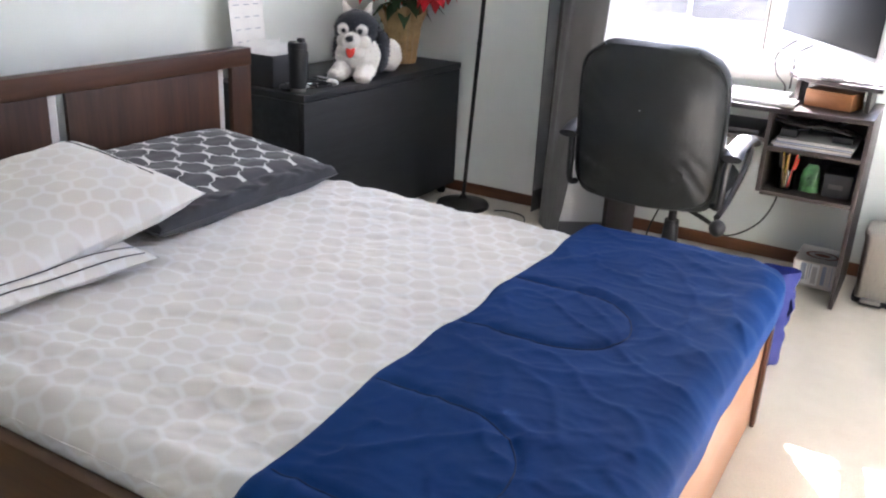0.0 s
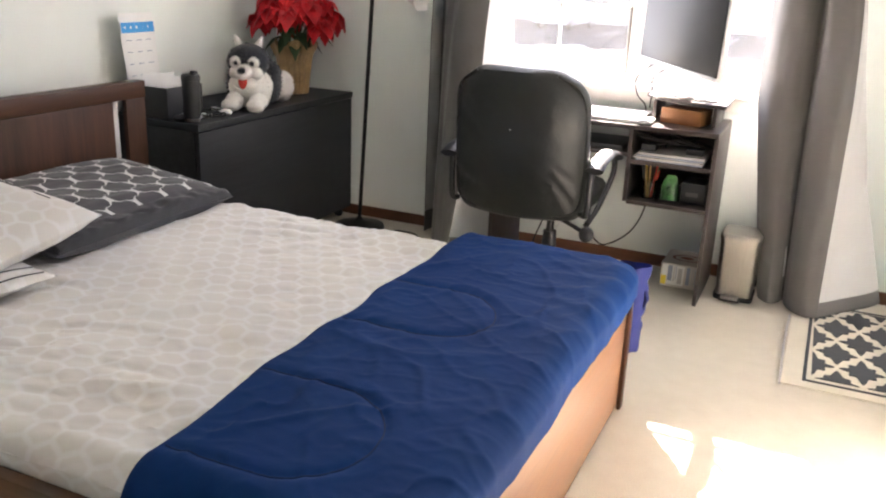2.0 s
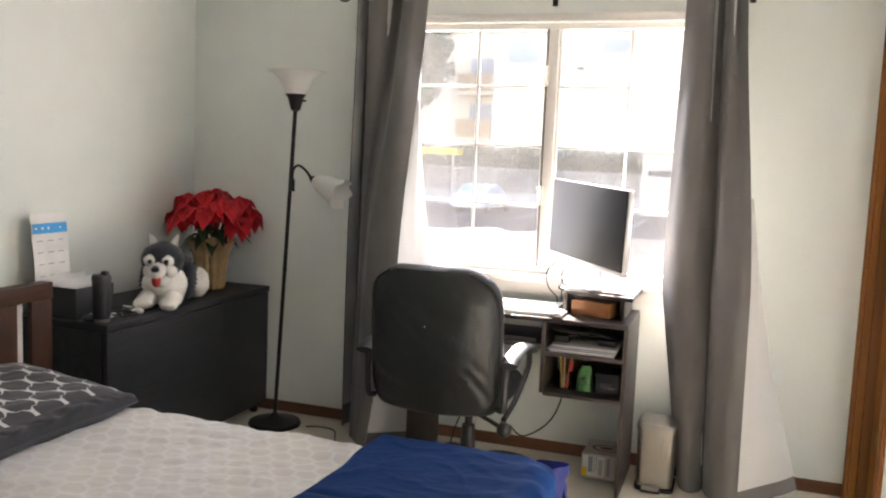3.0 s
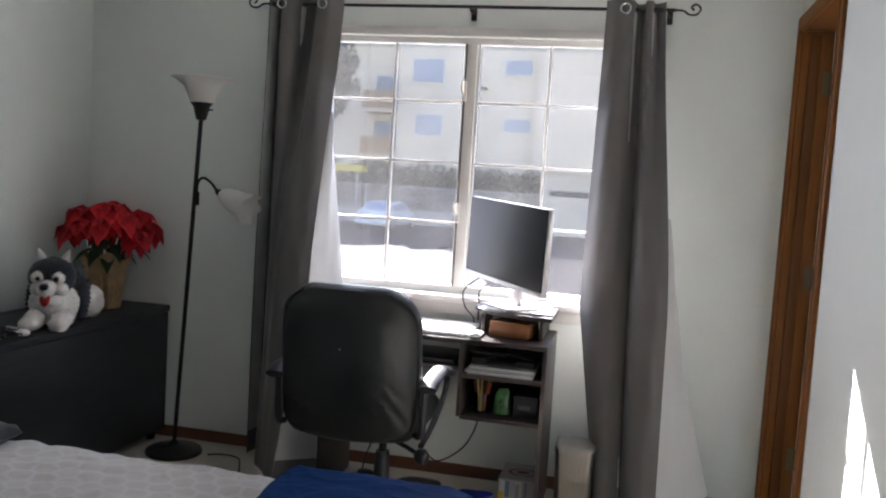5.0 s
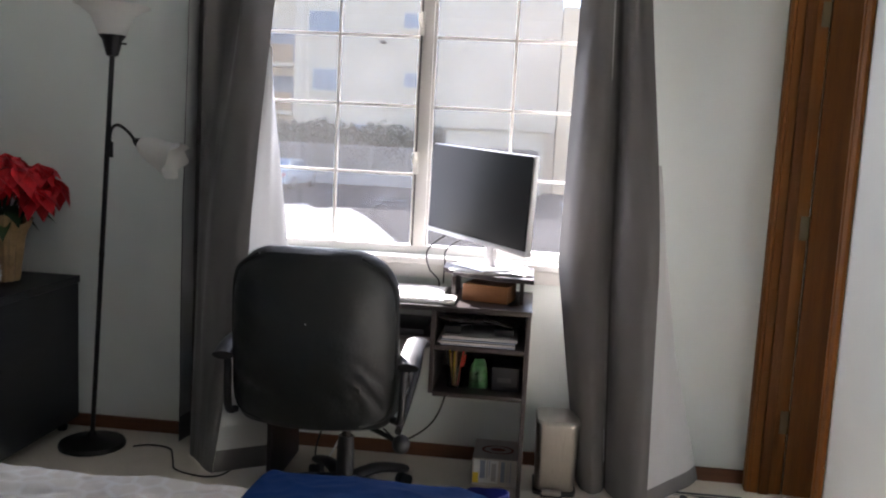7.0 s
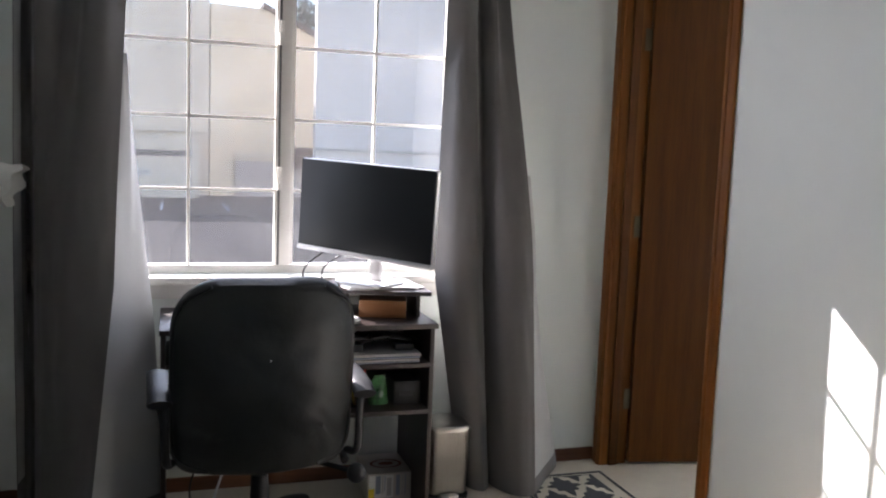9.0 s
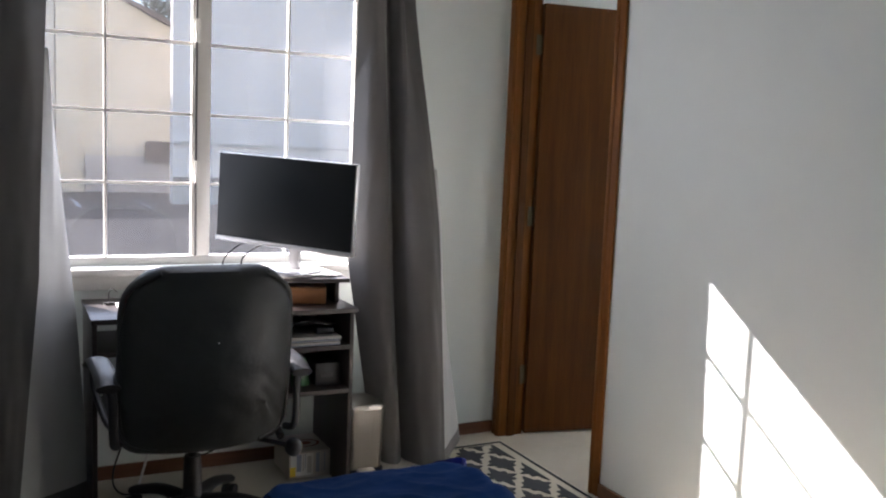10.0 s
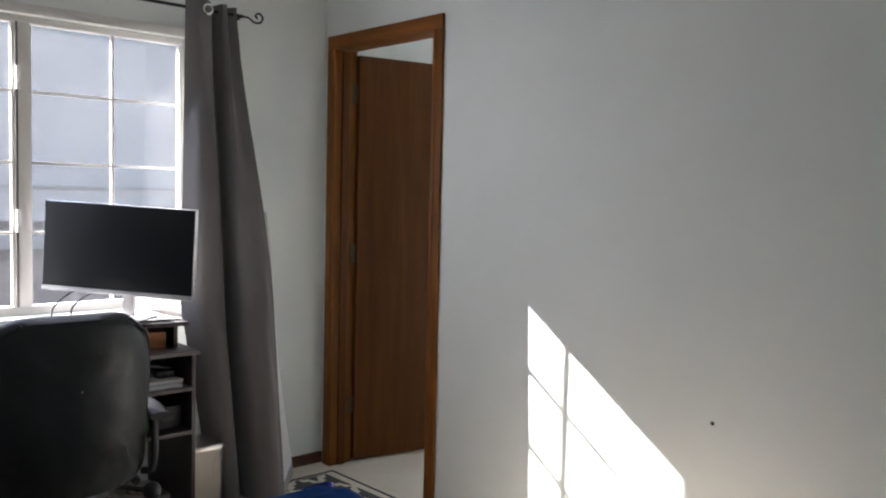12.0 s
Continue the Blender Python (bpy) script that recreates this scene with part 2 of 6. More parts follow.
PRINT = surface("grey print", (0.3, 0.33, 0.42), 0.7)
CYAN = surface("sky blue print", (0.04, 0.32, 0.72), 0.6)
CARD = surface("light parcel cardboard", (0.60, 0.55, 0.50), 0.75, vary=0.08)
YELLOW = surface("yellow label", (0.8, 0.6, 0.04), 0.6)
REDINK = surface("brown-red stamp ink", (0.28, 0.1, 0.07), 0.7)
DARKINK = surface("dark label print", (0.07, 0.065, 0.065), 0.7)
GREENBAG = surface("glossy green packet", (0.035, 0.13, 0.035), 0.3, coarse=25, vary=0.9)
WHITEPLASTIC = surface("white plastic", (0.75, 0.75, 0.74), 0.35, vary=0.05)
FROST = surface("frosted lamp glass", (0.85, 0.83, 0.79), 0.35, vary=0.05, Transmission_Weight=0.35)
WHITEFUR = fabric("white plush", (0.75, 0.72, 0.68), 1.0, 260, 0.12, 0.5).m
BLACKFUR = fabric("black plush", (0.022, 0.024, 0.032), 1.0, 260, 0.2, 0.3).m
TONGUE = fabric("red felt", (0.5, 0.035, 0.02)).m
BRACT = surface("red poinsettia bract", (0.56, 0.011, 0.017), 0.5, coarse=20, vary=0.45)
LEAF = surface("dark green leaf", (0.025, 0.06, 0.018), 0.45, coarse=20, vary=0.35)
GOLDPAPER = surface("gold-brown wrapping paper", (0.42, 0.27, 0.13), 0.4, coarse=18, vary=0.3)
WOODSTICK = surface("bare stick", (0.4, 0.24, 0.1), 0.6)
# grey tint holds down the brightness of the view outside
GLASS = glass_material("dusty dimming window glass", (0.44, 0.44, 0.437), dust=0.013)
CLEAR = glass_material("clear tumbler glass", (0.9, 0.93, 0.92))
RUBBER = surface("black rubber cable", (0.01, 0.01, 0.01), 0.5)
BRASS = surface("dull brass", (0.16, 0.12, 0.07), 0.4, 1.0)


# ---- mesh helpers ----
def rot(v, k):
    return Matrix.Rotation(radians(k), 4, v)


def box(x0, x1, y0, y1, z0, z1, bev=0.003, seg=2, bm=None):
    bm = bm or bmesh.new()
    m = Matrix.Translation(((x0 + x1) / 2, (y0 + y1) / 2, (z0 + z1) / 2)) @ Matrix.Diagonal((x1 - x0, y1 - y0, z1 - z0, 1))
    vs = bmesh.ops.create_cube(bm, size=1, matrix=m)["verts"]
    if bev:
        es = list({e for v in vs for e in v.link_edges})
        bmesh.ops.bevel(bm, geom=es, offset=min(bev, 0.45 * min(x1 - x0, y1 - y0, z1 - z0)), segments=seg, profile=0.6, affect="EDGES")
    return bm


def loft(rings, closed=True, caps=True, bm=None):
    """Skin over rings of points."""
    bm = bm or bmesh.new()
    rows = [[bm.verts.new(p) for p in r] for r in rings]
    n = len(rows[0])
    for a, b in zip(rows, rows[1:]):
        for i in range(n if closed else n - 1):
            j = (i + 1) % n
            bm.faces.new((a[i], a[j], b[j], b[i]))
    if caps and closed:
        bm.faces.new(reversed(rows[0]))
        bm.faces.new(rows[-1])
    return bm


def lathe(profile, centre, seg=28, caps=True, bm=None):
    cx, cy = centre
    return loft([[(cx + r * math.cos(2 * math.pi * i / seg), cy + r * math.sin(2 * math.pi * i / seg), z) for i in range(seg)] for r, z in profile], caps=caps, bm=bm)


def smooth_path(pts, steps=6):
    """A Catmull-Rom curve through the points."""
    p = [Vector(q) for q in pts]
    p = [2 * p[0] - p[1]] + p + [2 * p[-1] - p[-2]]
    out = []
    for i in range(1, len(p) - 2):
        for k in range(steps):
            t = k / steps
            out.append(0.5 * (2 * p[i] + (p[i + 1] - p[i - 1]) * t + (2 * p[i - 1] - 5 * p[i] + 4 * p[i + 1] - p[i + 2]) * t * t
                              + (3 * p[i] - p[i - 1] - 3 * p[i + 1] + p[i + 2]) * t ** 3))
    return out + [p[-2]]


def tube(pts, r, seg=10, steps=6, bm=None, squash=1.0):
    """A round bar along a curve; r is one radius or one at each end."""
    path = smooth_path(pts, steps) if steps > 1 else [Vector(q) for q in pts]
    r0, r1 = r if isinstance(r, tuple) else (r, r)
    rings, up = [], Vector((0, 0, 1))
    for i, p in enumerate(path):
        d = (path[min(i + 1, len(path) - 1)] - path[max(i - 1, 0)]).normalized()
        if abs(d.dot(up)) > 0.95:
            up = Vector((1, 0, 0)) if abs(d.x) < 0.9 else Vector((0, 1, 0))
        a = d.cross(up).normalized()
        b = a.cross(d).normalized()
        up = b
        rr = r0 + (r1 - r0) * i / max(1, len(path) - 1)
        rings.append([p + rr * (a * math.cos(2 * math.pi * k / seg) + b * squash * math.sin(2 * math.pi * k / seg)) for k in range(seg)])
    return loft(rings, bm=bm)


def ball(c, r, bm=None, u=18, v=12, turn=None):
    bm = bm or bmesh.new()
    r = r if isinstance(r, tuple) else (r, r, r)
    m = Matrix.Translation(c) @ (turn or Matrix()) @ Matrix.Diagonal((*r, 1))
    bmesh.ops.create_uvsphere(bm, u_segments=u, v_segments=v, radius=1, matrix=m)
    return bm


def sheet(f, nu, nv, bm=None, uv=None):
    """A cloth surface: f(i / nu, j / nv) is a point; uv the same for the print, in metres."""
    bm = bm or bmesh.new()
    layer = bm.loops.layers.uv.verify() if uv else None
    g = [[bm.verts.new(f(i / nu, j / nv)) for j in range(nv + 1)] for i in range(nu + 1)]
    for i in range(nu):
        for j in range(nv):
            fc = bm.faces.new((g[i][j], g[i + 1][j], g[i + 1][j + 1], g[i][j + 1]))
            if uv:
                for lp, (a, b) in zip(fc.loops, ((i, j), (i + 1, j), (i + 1, j + 1), (i, j + 1))):
                    lp[layer].uv = uv(a / nu, b / nv)
    return bm


def root(ob):
    while ob.parent:
        ob = ob.parent
    return ob


def put(name, bm, material, smooth=True, at=(0, 0, 0)):
    bmesh.ops.translate(bm, verts=bm.verts, vec=-Vector(at))
    bmesh.ops.recalc_face_normals(bm, faces=bm.faces)
    me = bpy.data.meshes.new(name)
    bm.to_mesh(me)
    bm.free()
    for m in material if isinstance(material, (list, tuple)) else (material,):
        me.materials.append(m)
    if smooth:
        me.shade_smooth()
        me.set_sharp_from_angle(angle=radians(38))
    return new(name, me)


def part(name, bm, material, parent, label="", smooth=True):
    """One mesh object under a thing or under a part."""
    ob = put(name, bm, material, smooth, root(parent).location)
    ob.parent = parent
    return tagged(ob, label)


def thing(name, at, label, category, group="", kind=""):
    ob = new(name)
    ob.location = at
    ob.empty_display_size = 0.1
    return tagged(ob, label, category, group, kind)


def solo(name, bm, material, label, category, group="", kind="", at=(0, 0, 0), smooth=True):
    ob = put(name, bm, material, smooth, at)
    ob.location = at
    return tagged(ob, label, category, group, kind)


def n3(x, y, z=0.0):
    return noise.noise(Vector((x, y, z)))


# ---- the room ----
WEST, SOUTH, HIGH = -3.27, -4.6, 2.44
WX0, WX1, WZ0, WZ1 = -2.07, -0.685, 0.835, 1.995      # window opening
DY0, DY1, DZ = -0.80, -0.09, 2.03                      # door opening


def structure(name, bm, material, label, category):
    return solo(name, bm, material, label, category, kind="structure", smooth=False)


structure("floor", box(WEST - 0.15, 2.2, SOUTH - 0.15, 0.15, -0.2, 0.0, 0), CARPET, "cream looped-pile carpet laid wall to wall", "floor")
structure("ceiling", box(WEST - 0.15, 2.2, SOUTH - 0.15, 0.15, HIGH, HIGH + 0.2, 0), CEIL, "plain white painted ceiling", "ceiling")
structure("wall_west", box(WEST - 0.15, WEST, SOUTH - 0.15, 0.15, 0, HIGH, 0), WALL, "pale grey-green painted wall behind the bed", "wall")
structure("wall_south", box(WEST, 2.2, SOUTH - 0.15, SOUTH, 0, HIGH, 0), WALL, "plain pale grey painted wall", "wall")
bm = box(WEST, WX0, 0, 0.15, 0, HIGH, 0)
box(WX1, 1.35, 0, 0.15, 0, HIGH, 0, bm=bm)
box(WX0, WX1, 0, 0.15, 0, WZ0, 0, bm=bm)
box(WX0, WX1, 0, 0.15, WZ1, HIGH, 0, bm=bm)
box(1.35, 2.05, 0, 0.15, 0, 1.0, 0, bm=bm)
box(1.35, 2.05, 0, 0.15, 2.0, HIGH, 0, bm=bm)
box(2.05, 2.2, SOUTH, 0.15, 0, HIGH, 0, bm=bm)
structure("wall_north", bm, WALL, "pale grey-green painted wall with the window", "wall")
bm = box(0, 0.12, SOUTH, DY0 - 0.02, 0, HIGH, 0)
box(0, 0.12, DY1 + 0.02, 0, 0, HIGH, 0, bm=bm)
box(0, 0.12, DY0 - 0.02, DY1 + 0.02, DZ + 0.02, HIGH, 0, bm=bm)
structure("wall_east", bm, WALL, "pale grey painted wall beside the door, sunlit", "wall")
structure("wall_passage", box(0.12, 2.05, -2.0, -1.9, 0, HIGH, 0), WALL, "pale wall of the next room", "wall")

for nm, b in (("baseboard", (WEST + 0.012, -0.001, -0.012, 0, 0, 0.055)), ("baseboard", (WEST, WEST + 0.012, SOUTH, -0.012, 0, 0.055)),
              ("baseboard", (-0.012, 0, SOUTH, DY0 - 0.057, 0, 0.055))):
    structure(nm, box(*b, 0.003), BASEWOOD, "narrow brown-stained timber baseboard on the carpet", "baseboard")


def build_door():
    d = thing("door_1", (0, (DY0 + DY1) / 2, 0), "brown timber door standing ajar in its stained frame", "door", kind="structure")
    for y0, y1 in ((DY0 - 0.057, DY0 + 0.002), (DY1 - 0.002, DY1 + 0.06)):
        bm = box(-0.014, 0, y0, y1, 0, DZ + 0.0, 0.004)
        box(-0.018, -0.012, y0 + 0.012 if y0 > -0.5 else y0 + 0.035, y0 + 0.026 if y0 > -0.5 else y0 + 0.048, 0, DZ, 0.002, bm=bm)
        part("casing", bm, CASEWOOD, d)
    part("head_casing", box(-0.014, 0, DY0 - 0.057, DY1 + 0.06, DZ + 0.001, DZ + 0.06, 0.004), TRIMWOOD_H, d)
    for y0, y1 in ((DY0 - 0.018, DY0), (DY1, DY1 + 0.018)):
        part("jamb", box(0.001, 0.119, y0, y1, 0, DZ, 0.002), CASEWOOD, d)
    for y0, y1 in ((DY0, DY0 + 0.012), (DY1 - 0.012, DY1)):
        part("door_stop", box(0.03, 0.07, y0, y1, 0, DZ - 0.012, 0.003), DOORWOOD, d)
    part("head_jamb", box(0.001, 0.119, DY0, DY1, DZ, DZ + 0.018, 0.002), TRIMWOOD_H, d)
    turn = Matrix.Translation((0.1215, DY1 + 0.007, 0)) @ rot("Z", -10)
    bm = box(0.0, 0.70, -0.035, 0.0, 0.012, 2.01, 0.003)
    bmesh.ops.transform(bm, matrix=turn, verts=bm.verts)
    leaf = part("leaf", bm, DOORWOOD, d, "flat brown veneered door leaf")
    for z in (0.25, 1.0, 1.78):
        bm = tube([(0.126, DY1 - 0.012, z), (0.126, DY1 - 0.012, z + 0.09)], 0.006, 8, 1)
        box(0.085, 0.126, DY1 - 0.0145, DY1 - 0.0125, z, z + 0.09, 0, bm=bm)
        part("hinge", bm, BRASS, d, "dull brass butt hinge")


build_door()


def build_window():
    w = thing("window_1", ((WX0 + WX1) / 2, 0.07, WZ0), "white gridded sliding window above a deep sill", "window", kind="structure")
    y0, y1 = 0.05, 0.11
    for nm, b in (("frame_side", (WX0, WX0 + 0.03, y0, y1, WZ0, WZ1)), ("frame_side", (WX1 - 0.03, WX1, y0, y1, WZ0, WZ1)),
                  ("frame_head", (WX0 + 0.03, WX1 - 0.03, y0, y1, WZ1 - 0.028, WZ1)), ("frame_foot", (WX0 + 0.03, WX1 - 0.03, y0, y1, WZ0, WZ0 + 0.034))):
        part(nm, box(*b, 0.004), TRIM, w)
    mid = -1.369
    part("mullion", box(mid - 0.025, mid + 0.025, y0 - 0.008, y1, WZ0 + 0.034, WZ1 - 0.028, 0.005), TRIM, w)
    # dark strip put in for the shadow gap along the mullion's left edge
    part("track_gap_shade", box(mid - 0.0285, mid - 0.0195, y0 - 0.012, y0 - 0.0085, WZ0 + 0.034, WZ1 - 0.028, 0.001), GAPSHADE, w, "dark strip painting the shadow gap beside the mullion")
    for z in (1.16, 1.71):
        bm = box(mid - 0.03, mid - 0.012, 0.022, 0.043, z, z + 0.09, 0.004)
        tube([(mid - 0.021, 0.03, z + 0.02), (mid - 0.03, 0.012, z + 0.05), (mid - 0.03, 0.01, z + 0.085)], 0.005, 8, 4, bm=bm)
        part("latch", bm, TRIM, w, "white cam latch")
    za, zb = WZ0 + 0.034, WZ1 - 0.028
    rows = [za, 1.157, 1.431, 1.707, zb]
    for xa, xb in ((WX0 + 0.03, mid - 0.025), (mid + 0.025, WX1 - 0.03)):
        s = part("sash", box(xa, xa + 0.012, 0.062, 0.095, za, zb, 0.003), TRIM, w)
        part("sash_rail", box(xb - 0.012, xb, 0.062, 0.095, za, zb, 0.003), TRIM, s)
        xm = (xa + xb) / 2 + (-0.010 if xa < mid - 0.1 else 0.014)
        part("muntin", box(xm - 0.0055, xm + 0.0055, 0.062, 0.084, za, zb, 0.003), TRIM, s)
        for z in rows[1:4]:
            part("muntin", box(xa + 0.012, xb - 0.012, 0.0635, 0.0825, z - 0.0055, z + 0.0055, 0.003), TRIM, s)
        p = part("pane", box(xa + 0.006, xb - 0.006, 0.084, 0.088, za + 0.002, zb - 0.002, 0), GLASS, s, "dusty glass pane with a grey tint that dims the outside")
        p.visible_shadow = False
    part("sill", box(WX0 - 0.04, WX1 + 0.04, -0.05, 0.05, WZ0 - 0.03, WZ0 - 0.001, 0.007, 3), TRIM, w, "white painted sill board")
    part("apron", box(WX0 - 0.02, WX1 + 0.02, -0.014, -0.0005, WZ0 - 0.085, WZ0 - 0.03, 0.003), TRIM, w)
    part("head_trim", box(WX0 - 0.01, WX1 + 0.01, -0.012, -0.0005, WZ1 - 0.004, WZ1 + 0.035, 0.003), TRIM, w)


build_window()


# ---- bed ----
BX0, BX1, BY0, BY1, TOP = -2.945, -0.985, -2.99, -1.49, 0.484


def wrap(s, length, r):
    """Along a cloth that lies on a flat of that length and hangs over both ends: place and drop."""
    if s < r:
        a = (r - s) / r
        if a <= math.pi / 2:
            return r - r * math.sin(a), r - r * math.cos(a)
        return 0.0, r + (r - s - r * math.pi / 2)
    if s > length - r:
        p, d = wrap(length - s, length, r)
        return length - p, d
    return s, 0.0


def creases(x, y):
    """Soft wrinkles of a pulled sheet."""
    u, v = x * 0.92 + y * 0.38, -x * 0.38 + y * 0.92
    a = abs(n3(u * 1.6, v * 6, 1.0)) ** 1.3 * 0.018
    a += max(0.0, 0.5 - abs(n3(u * 2.2 + 9, v * 8, 8.0)) * 5) * 0.005
    b = abs(n3(u * 5.5 + 4, v * 13, 2.0)) ** 1.2 * 0.015 + max(0.0, 0.4 - abs(n3(x * 5 + y * 6 + 3, y * 9 - x * 8, 6.0)) * 5) * 0.007
    c = n3(x * 5, y * 5, 3.0) * 0.005 + n3(x * 17, y * 13, 3.4) * 0.0045 + abs(n3(x * 31 + y * 9, y * 27, 5.2)) * 0.003
    front = max(0.0, 1 - (y - BY0) / 0.7)
    d = front * 0.02 * max(0.0, math.sin((v * 0.86 + u * 0.18) * 26 + n3(u * 2, v * 2) * 3)) ** 2
    far = max(0.0, 1 - (BY1 - y) / 0.6)
    e = far * 0.007 * abs(n3(x * 12 + y * 10, y * 5 - x * 4, 7))
    return a + b + c + d + e - 0.024


def build_bed():
    bed = thing("bed", (-1.97, -2.25, 0), "double bed in a dark walnut-stained timber frame", "bed")
    # headboard: posts, rails and flat panels with narrow slots between them
    hx0, hx1, ya, yb, hz = -2.985, -2.945, -3.10, -1.345, 0.835
    part("headboard_rail", box(hx0 - 0.006, hx1 + 0.008, ya, yb, hz - 0.065, hz, 0.006), BEDWOOD, bed)
    part("headboard_rail", box(hx0, hx1, ya, yb, 0.25, 0.40, 0.004), BEDWOOD, bed)
    slots = [-1.475, -2.165, -2.86]
    edges = [yb] + [s for q in slots for s in (q + 0.03, q - 0.03)] + [ya]
    for i in range(0, 8, 2):
        part("headboard_panel", box(hx1 - 0.02, hx1 - 0.004 if i not in (0, 6) else hx1 + 0.002, edges[i + 1], edges[i], 0.40, hz - 0.065, 0.004), BEDWOOD_V, bed)
    # added pale strips stand in for the lit wall behind the headboard
    for y in slots:
        part("slot_wall_glimpse", box(hx1 - 0.022, hx1 - 0.016, y - 0.0295, y + 0.004, 0.4005, hz - 0.066, 0.001), GREYPAPER, bed, "pale grey strip added for the bright wall seen through the headboard")
    for y in (ya, yb - 0.06):
        part("headboard_leg", box(hx0, hx1, y, y + 0.06, 0, 0.25, 0.004), BEDWOOD_V, bed)
    # side rails, footboard with corner posts
    for y0 in (BY0 - 0.035, BY1 + 0.005):
        part("side_rail", box(BX0, BX1 - 0.03, y0, y0 + 0.03, 0.235, 0.402, 0.005), RAILWOOD, bed)
    part("footboard", box(BX1 - 0.025, BX1 + 0.008, BY0 - 0.035, BY1 + 0.035, 0.012, 0.45, 0.005), FOOTWOOD, bed, "plain brown veneered foot panel")
    for y0 in (BY0 - 0.037, BY1 + 0.004):
        part("foot_post", box(BX1 + 0.0085, BX1 + 0.022, y0, y0 + 0.034, 0.0, 0.42, 0.004), BEDWOOD_V, bed)
    for i in range(9):
        x = BX0 + 0.1 + 0.21 * i
        part("slat", box(x, x + 0.08, BY0 - 0.004, BY1 + 0.004, 0.241, 0.2595, 0.002), FOOTWOOD, bed)
    solo("mattress", box(BX0 + 0.01, BX1 - 0.03, BY0 + 0.012, BY1 - 0.012, 0.26, TOP - 0.036, 0.05, 4), LINING, "white mattress on the bed frame", "mattress", at=(-1.97, -2.25, 0.26))
    # fitted sheet
    L, W, hang = BX1 - 0.025 - BX0, BY1 - BY0, 0.12

    def f(u, v):
        s, t = -hang + u * (L + 2 * hang), -hang + v * (W + 2 * hang)
        x, dx = wrap(s, L, 0.06)
        y, dy = wrap(t, W, 0.06)
        k = creases(BX0 + s, BY0 + t)
        z = TOP - max(dx, dy) + (k if max(dx, dy) < 0.05 else k * 0.5)
        side = 0.5 * n3(s * 5, t * 5, 9) * 0.014
        return (BX0 + x + (side if dx > 0.05 else 0), BY0 + y + (-abs(side) if dy > 0.05 and t < 0 else abs(side) if dy > 0.05 else 0), z)

    solo("fitted_sheet", sheet(f, 260, 240, uv=lambda u, v: (u * (L + 2 * hang), v * (W + 2 * hang))), SHEET,
         "wrinkled off-white sheet with a pale honeycomb print on the mattress", "bed sheet", at=(-1.97, -2.25, TOP))


build_bed()


def pillow(name, centre, half, thick, turns, material, label, gusset=None, seed=0.0, sag=0.0, piping=()):
    """A stuffed pillow: two bulging faces; with a gusset the rim is a plain band."""
    m = Matrix.Translation(centre) @ rot("Z", turns[2]) @ rot("Y", turns[1]) @ rot("X", turns[0])
    a, b = half

    def face(side, lo=0.0):
        def f(u, v):
            p, q = 2 * u - 1, 2 * v - 1
            h = (max(0.0, 1 - abs(p) ** 3.2) * max(0.0, 1 - abs(q) ** 3.2)) ** (0.32 if gusset else 0.42)
            pinch = 1 - 0.07 * (1 - abs(p * q)) * (abs(p) ** 4 + abs(q) ** 4) * 0.8
            wr = n3(p * 2.2 + seed, q * 2.2, side) * 0.014 + abs(n3(p * 5 + seed, q * 3.5, 3 * side)) * 0.008
            edge = max(abs(p), abs(q)) ** 10
            wr += edge * 0.008 * n3(p * 11, q * 11, seed + side)
            return m @ Vector((p * a * pinch, q * b * pinch, side * (lo + thick * h) + wr * (1 - edge) - sag * (p * p + q * q) * 0.5))
        return f

    uv = lambda u, v: (2 * a * u, 2 * b * v)
    if not gusset:
        bm = sheet(face(1), 44, 40, uv=uv)
        sheet(face(-1), 30, 26, bm=bm, uv=uv)
        bmesh.ops.remove_doubles(bm, verts=bm.verts, dist=0.0005)
        p = thing(name, centre, label, "pillow")
        part("cover", bm, material, p)
        for lines in piping:
            part("piping", tube([face(1)(u, v) + Vector((0, 0, 0.001)) for u, v in lines], 0.0019, 6, 3), GREYCLOTH, p, "thin charcoal piping")
        return p
    p = thing(name, centre, label, "pillow")
    # the print covers the top; a plain border runs round its foot side and ends
    e0, e1, e2 = 0.90, 0.03, 0.955
    top = face(1)
    part("top_cover", sheet(lambda u, v: top(u * e0, e1 + v * (e2 - e1)), 48, 44, uv=lambda u, v: (2 * a * u * e0, 2 * b * v)), material, p, "charcoal face with a white trellis print")
    bm = sheet(face(-1), 30, 44)

    def front(u, v):
        w = top(e0 + u * (1 - e0), v)
        k = math.sin(math.pi * u)
        return w + Vector((0.014 * k * (0.6 + n3(v * 13, u * 2, seed)), 0, 0.007 * k * n3(v * 24, u * 3)))
    sheet(front, 14, 90, bm=bm)
    sheet(lambda u, v: top(u * e0, v * e1), 30, 4, bm=bm)
    sheet(lambda u, v: top(u * e0, e2 + v * (1 - e2)), 30, 5, bm=bm)
    part("back_cover", bm, gusset, p, "plain charcoal border and back")
    return p


pillow("pillow", (-2.645, -1.935, 0.531), (0.265, 0.40), 0.058, (-1, 7, 2), TRELLIS, "charcoal pillow with a white trellis print on the sheet", GREYCLOTH, 2.0)
pillow("pillow", (-2.565, -2.77, 0.515), (0.29, 0.36), 0.04, (0, 3, -2), SHEET, "off-white printed pillow lying under another one", None, 5.0,
       piping=([(0.90, 0.03 + 0.094 * i) for i in range(11)], [(0.965, 0.03 + 0.094 * i) for i in range(11)]))
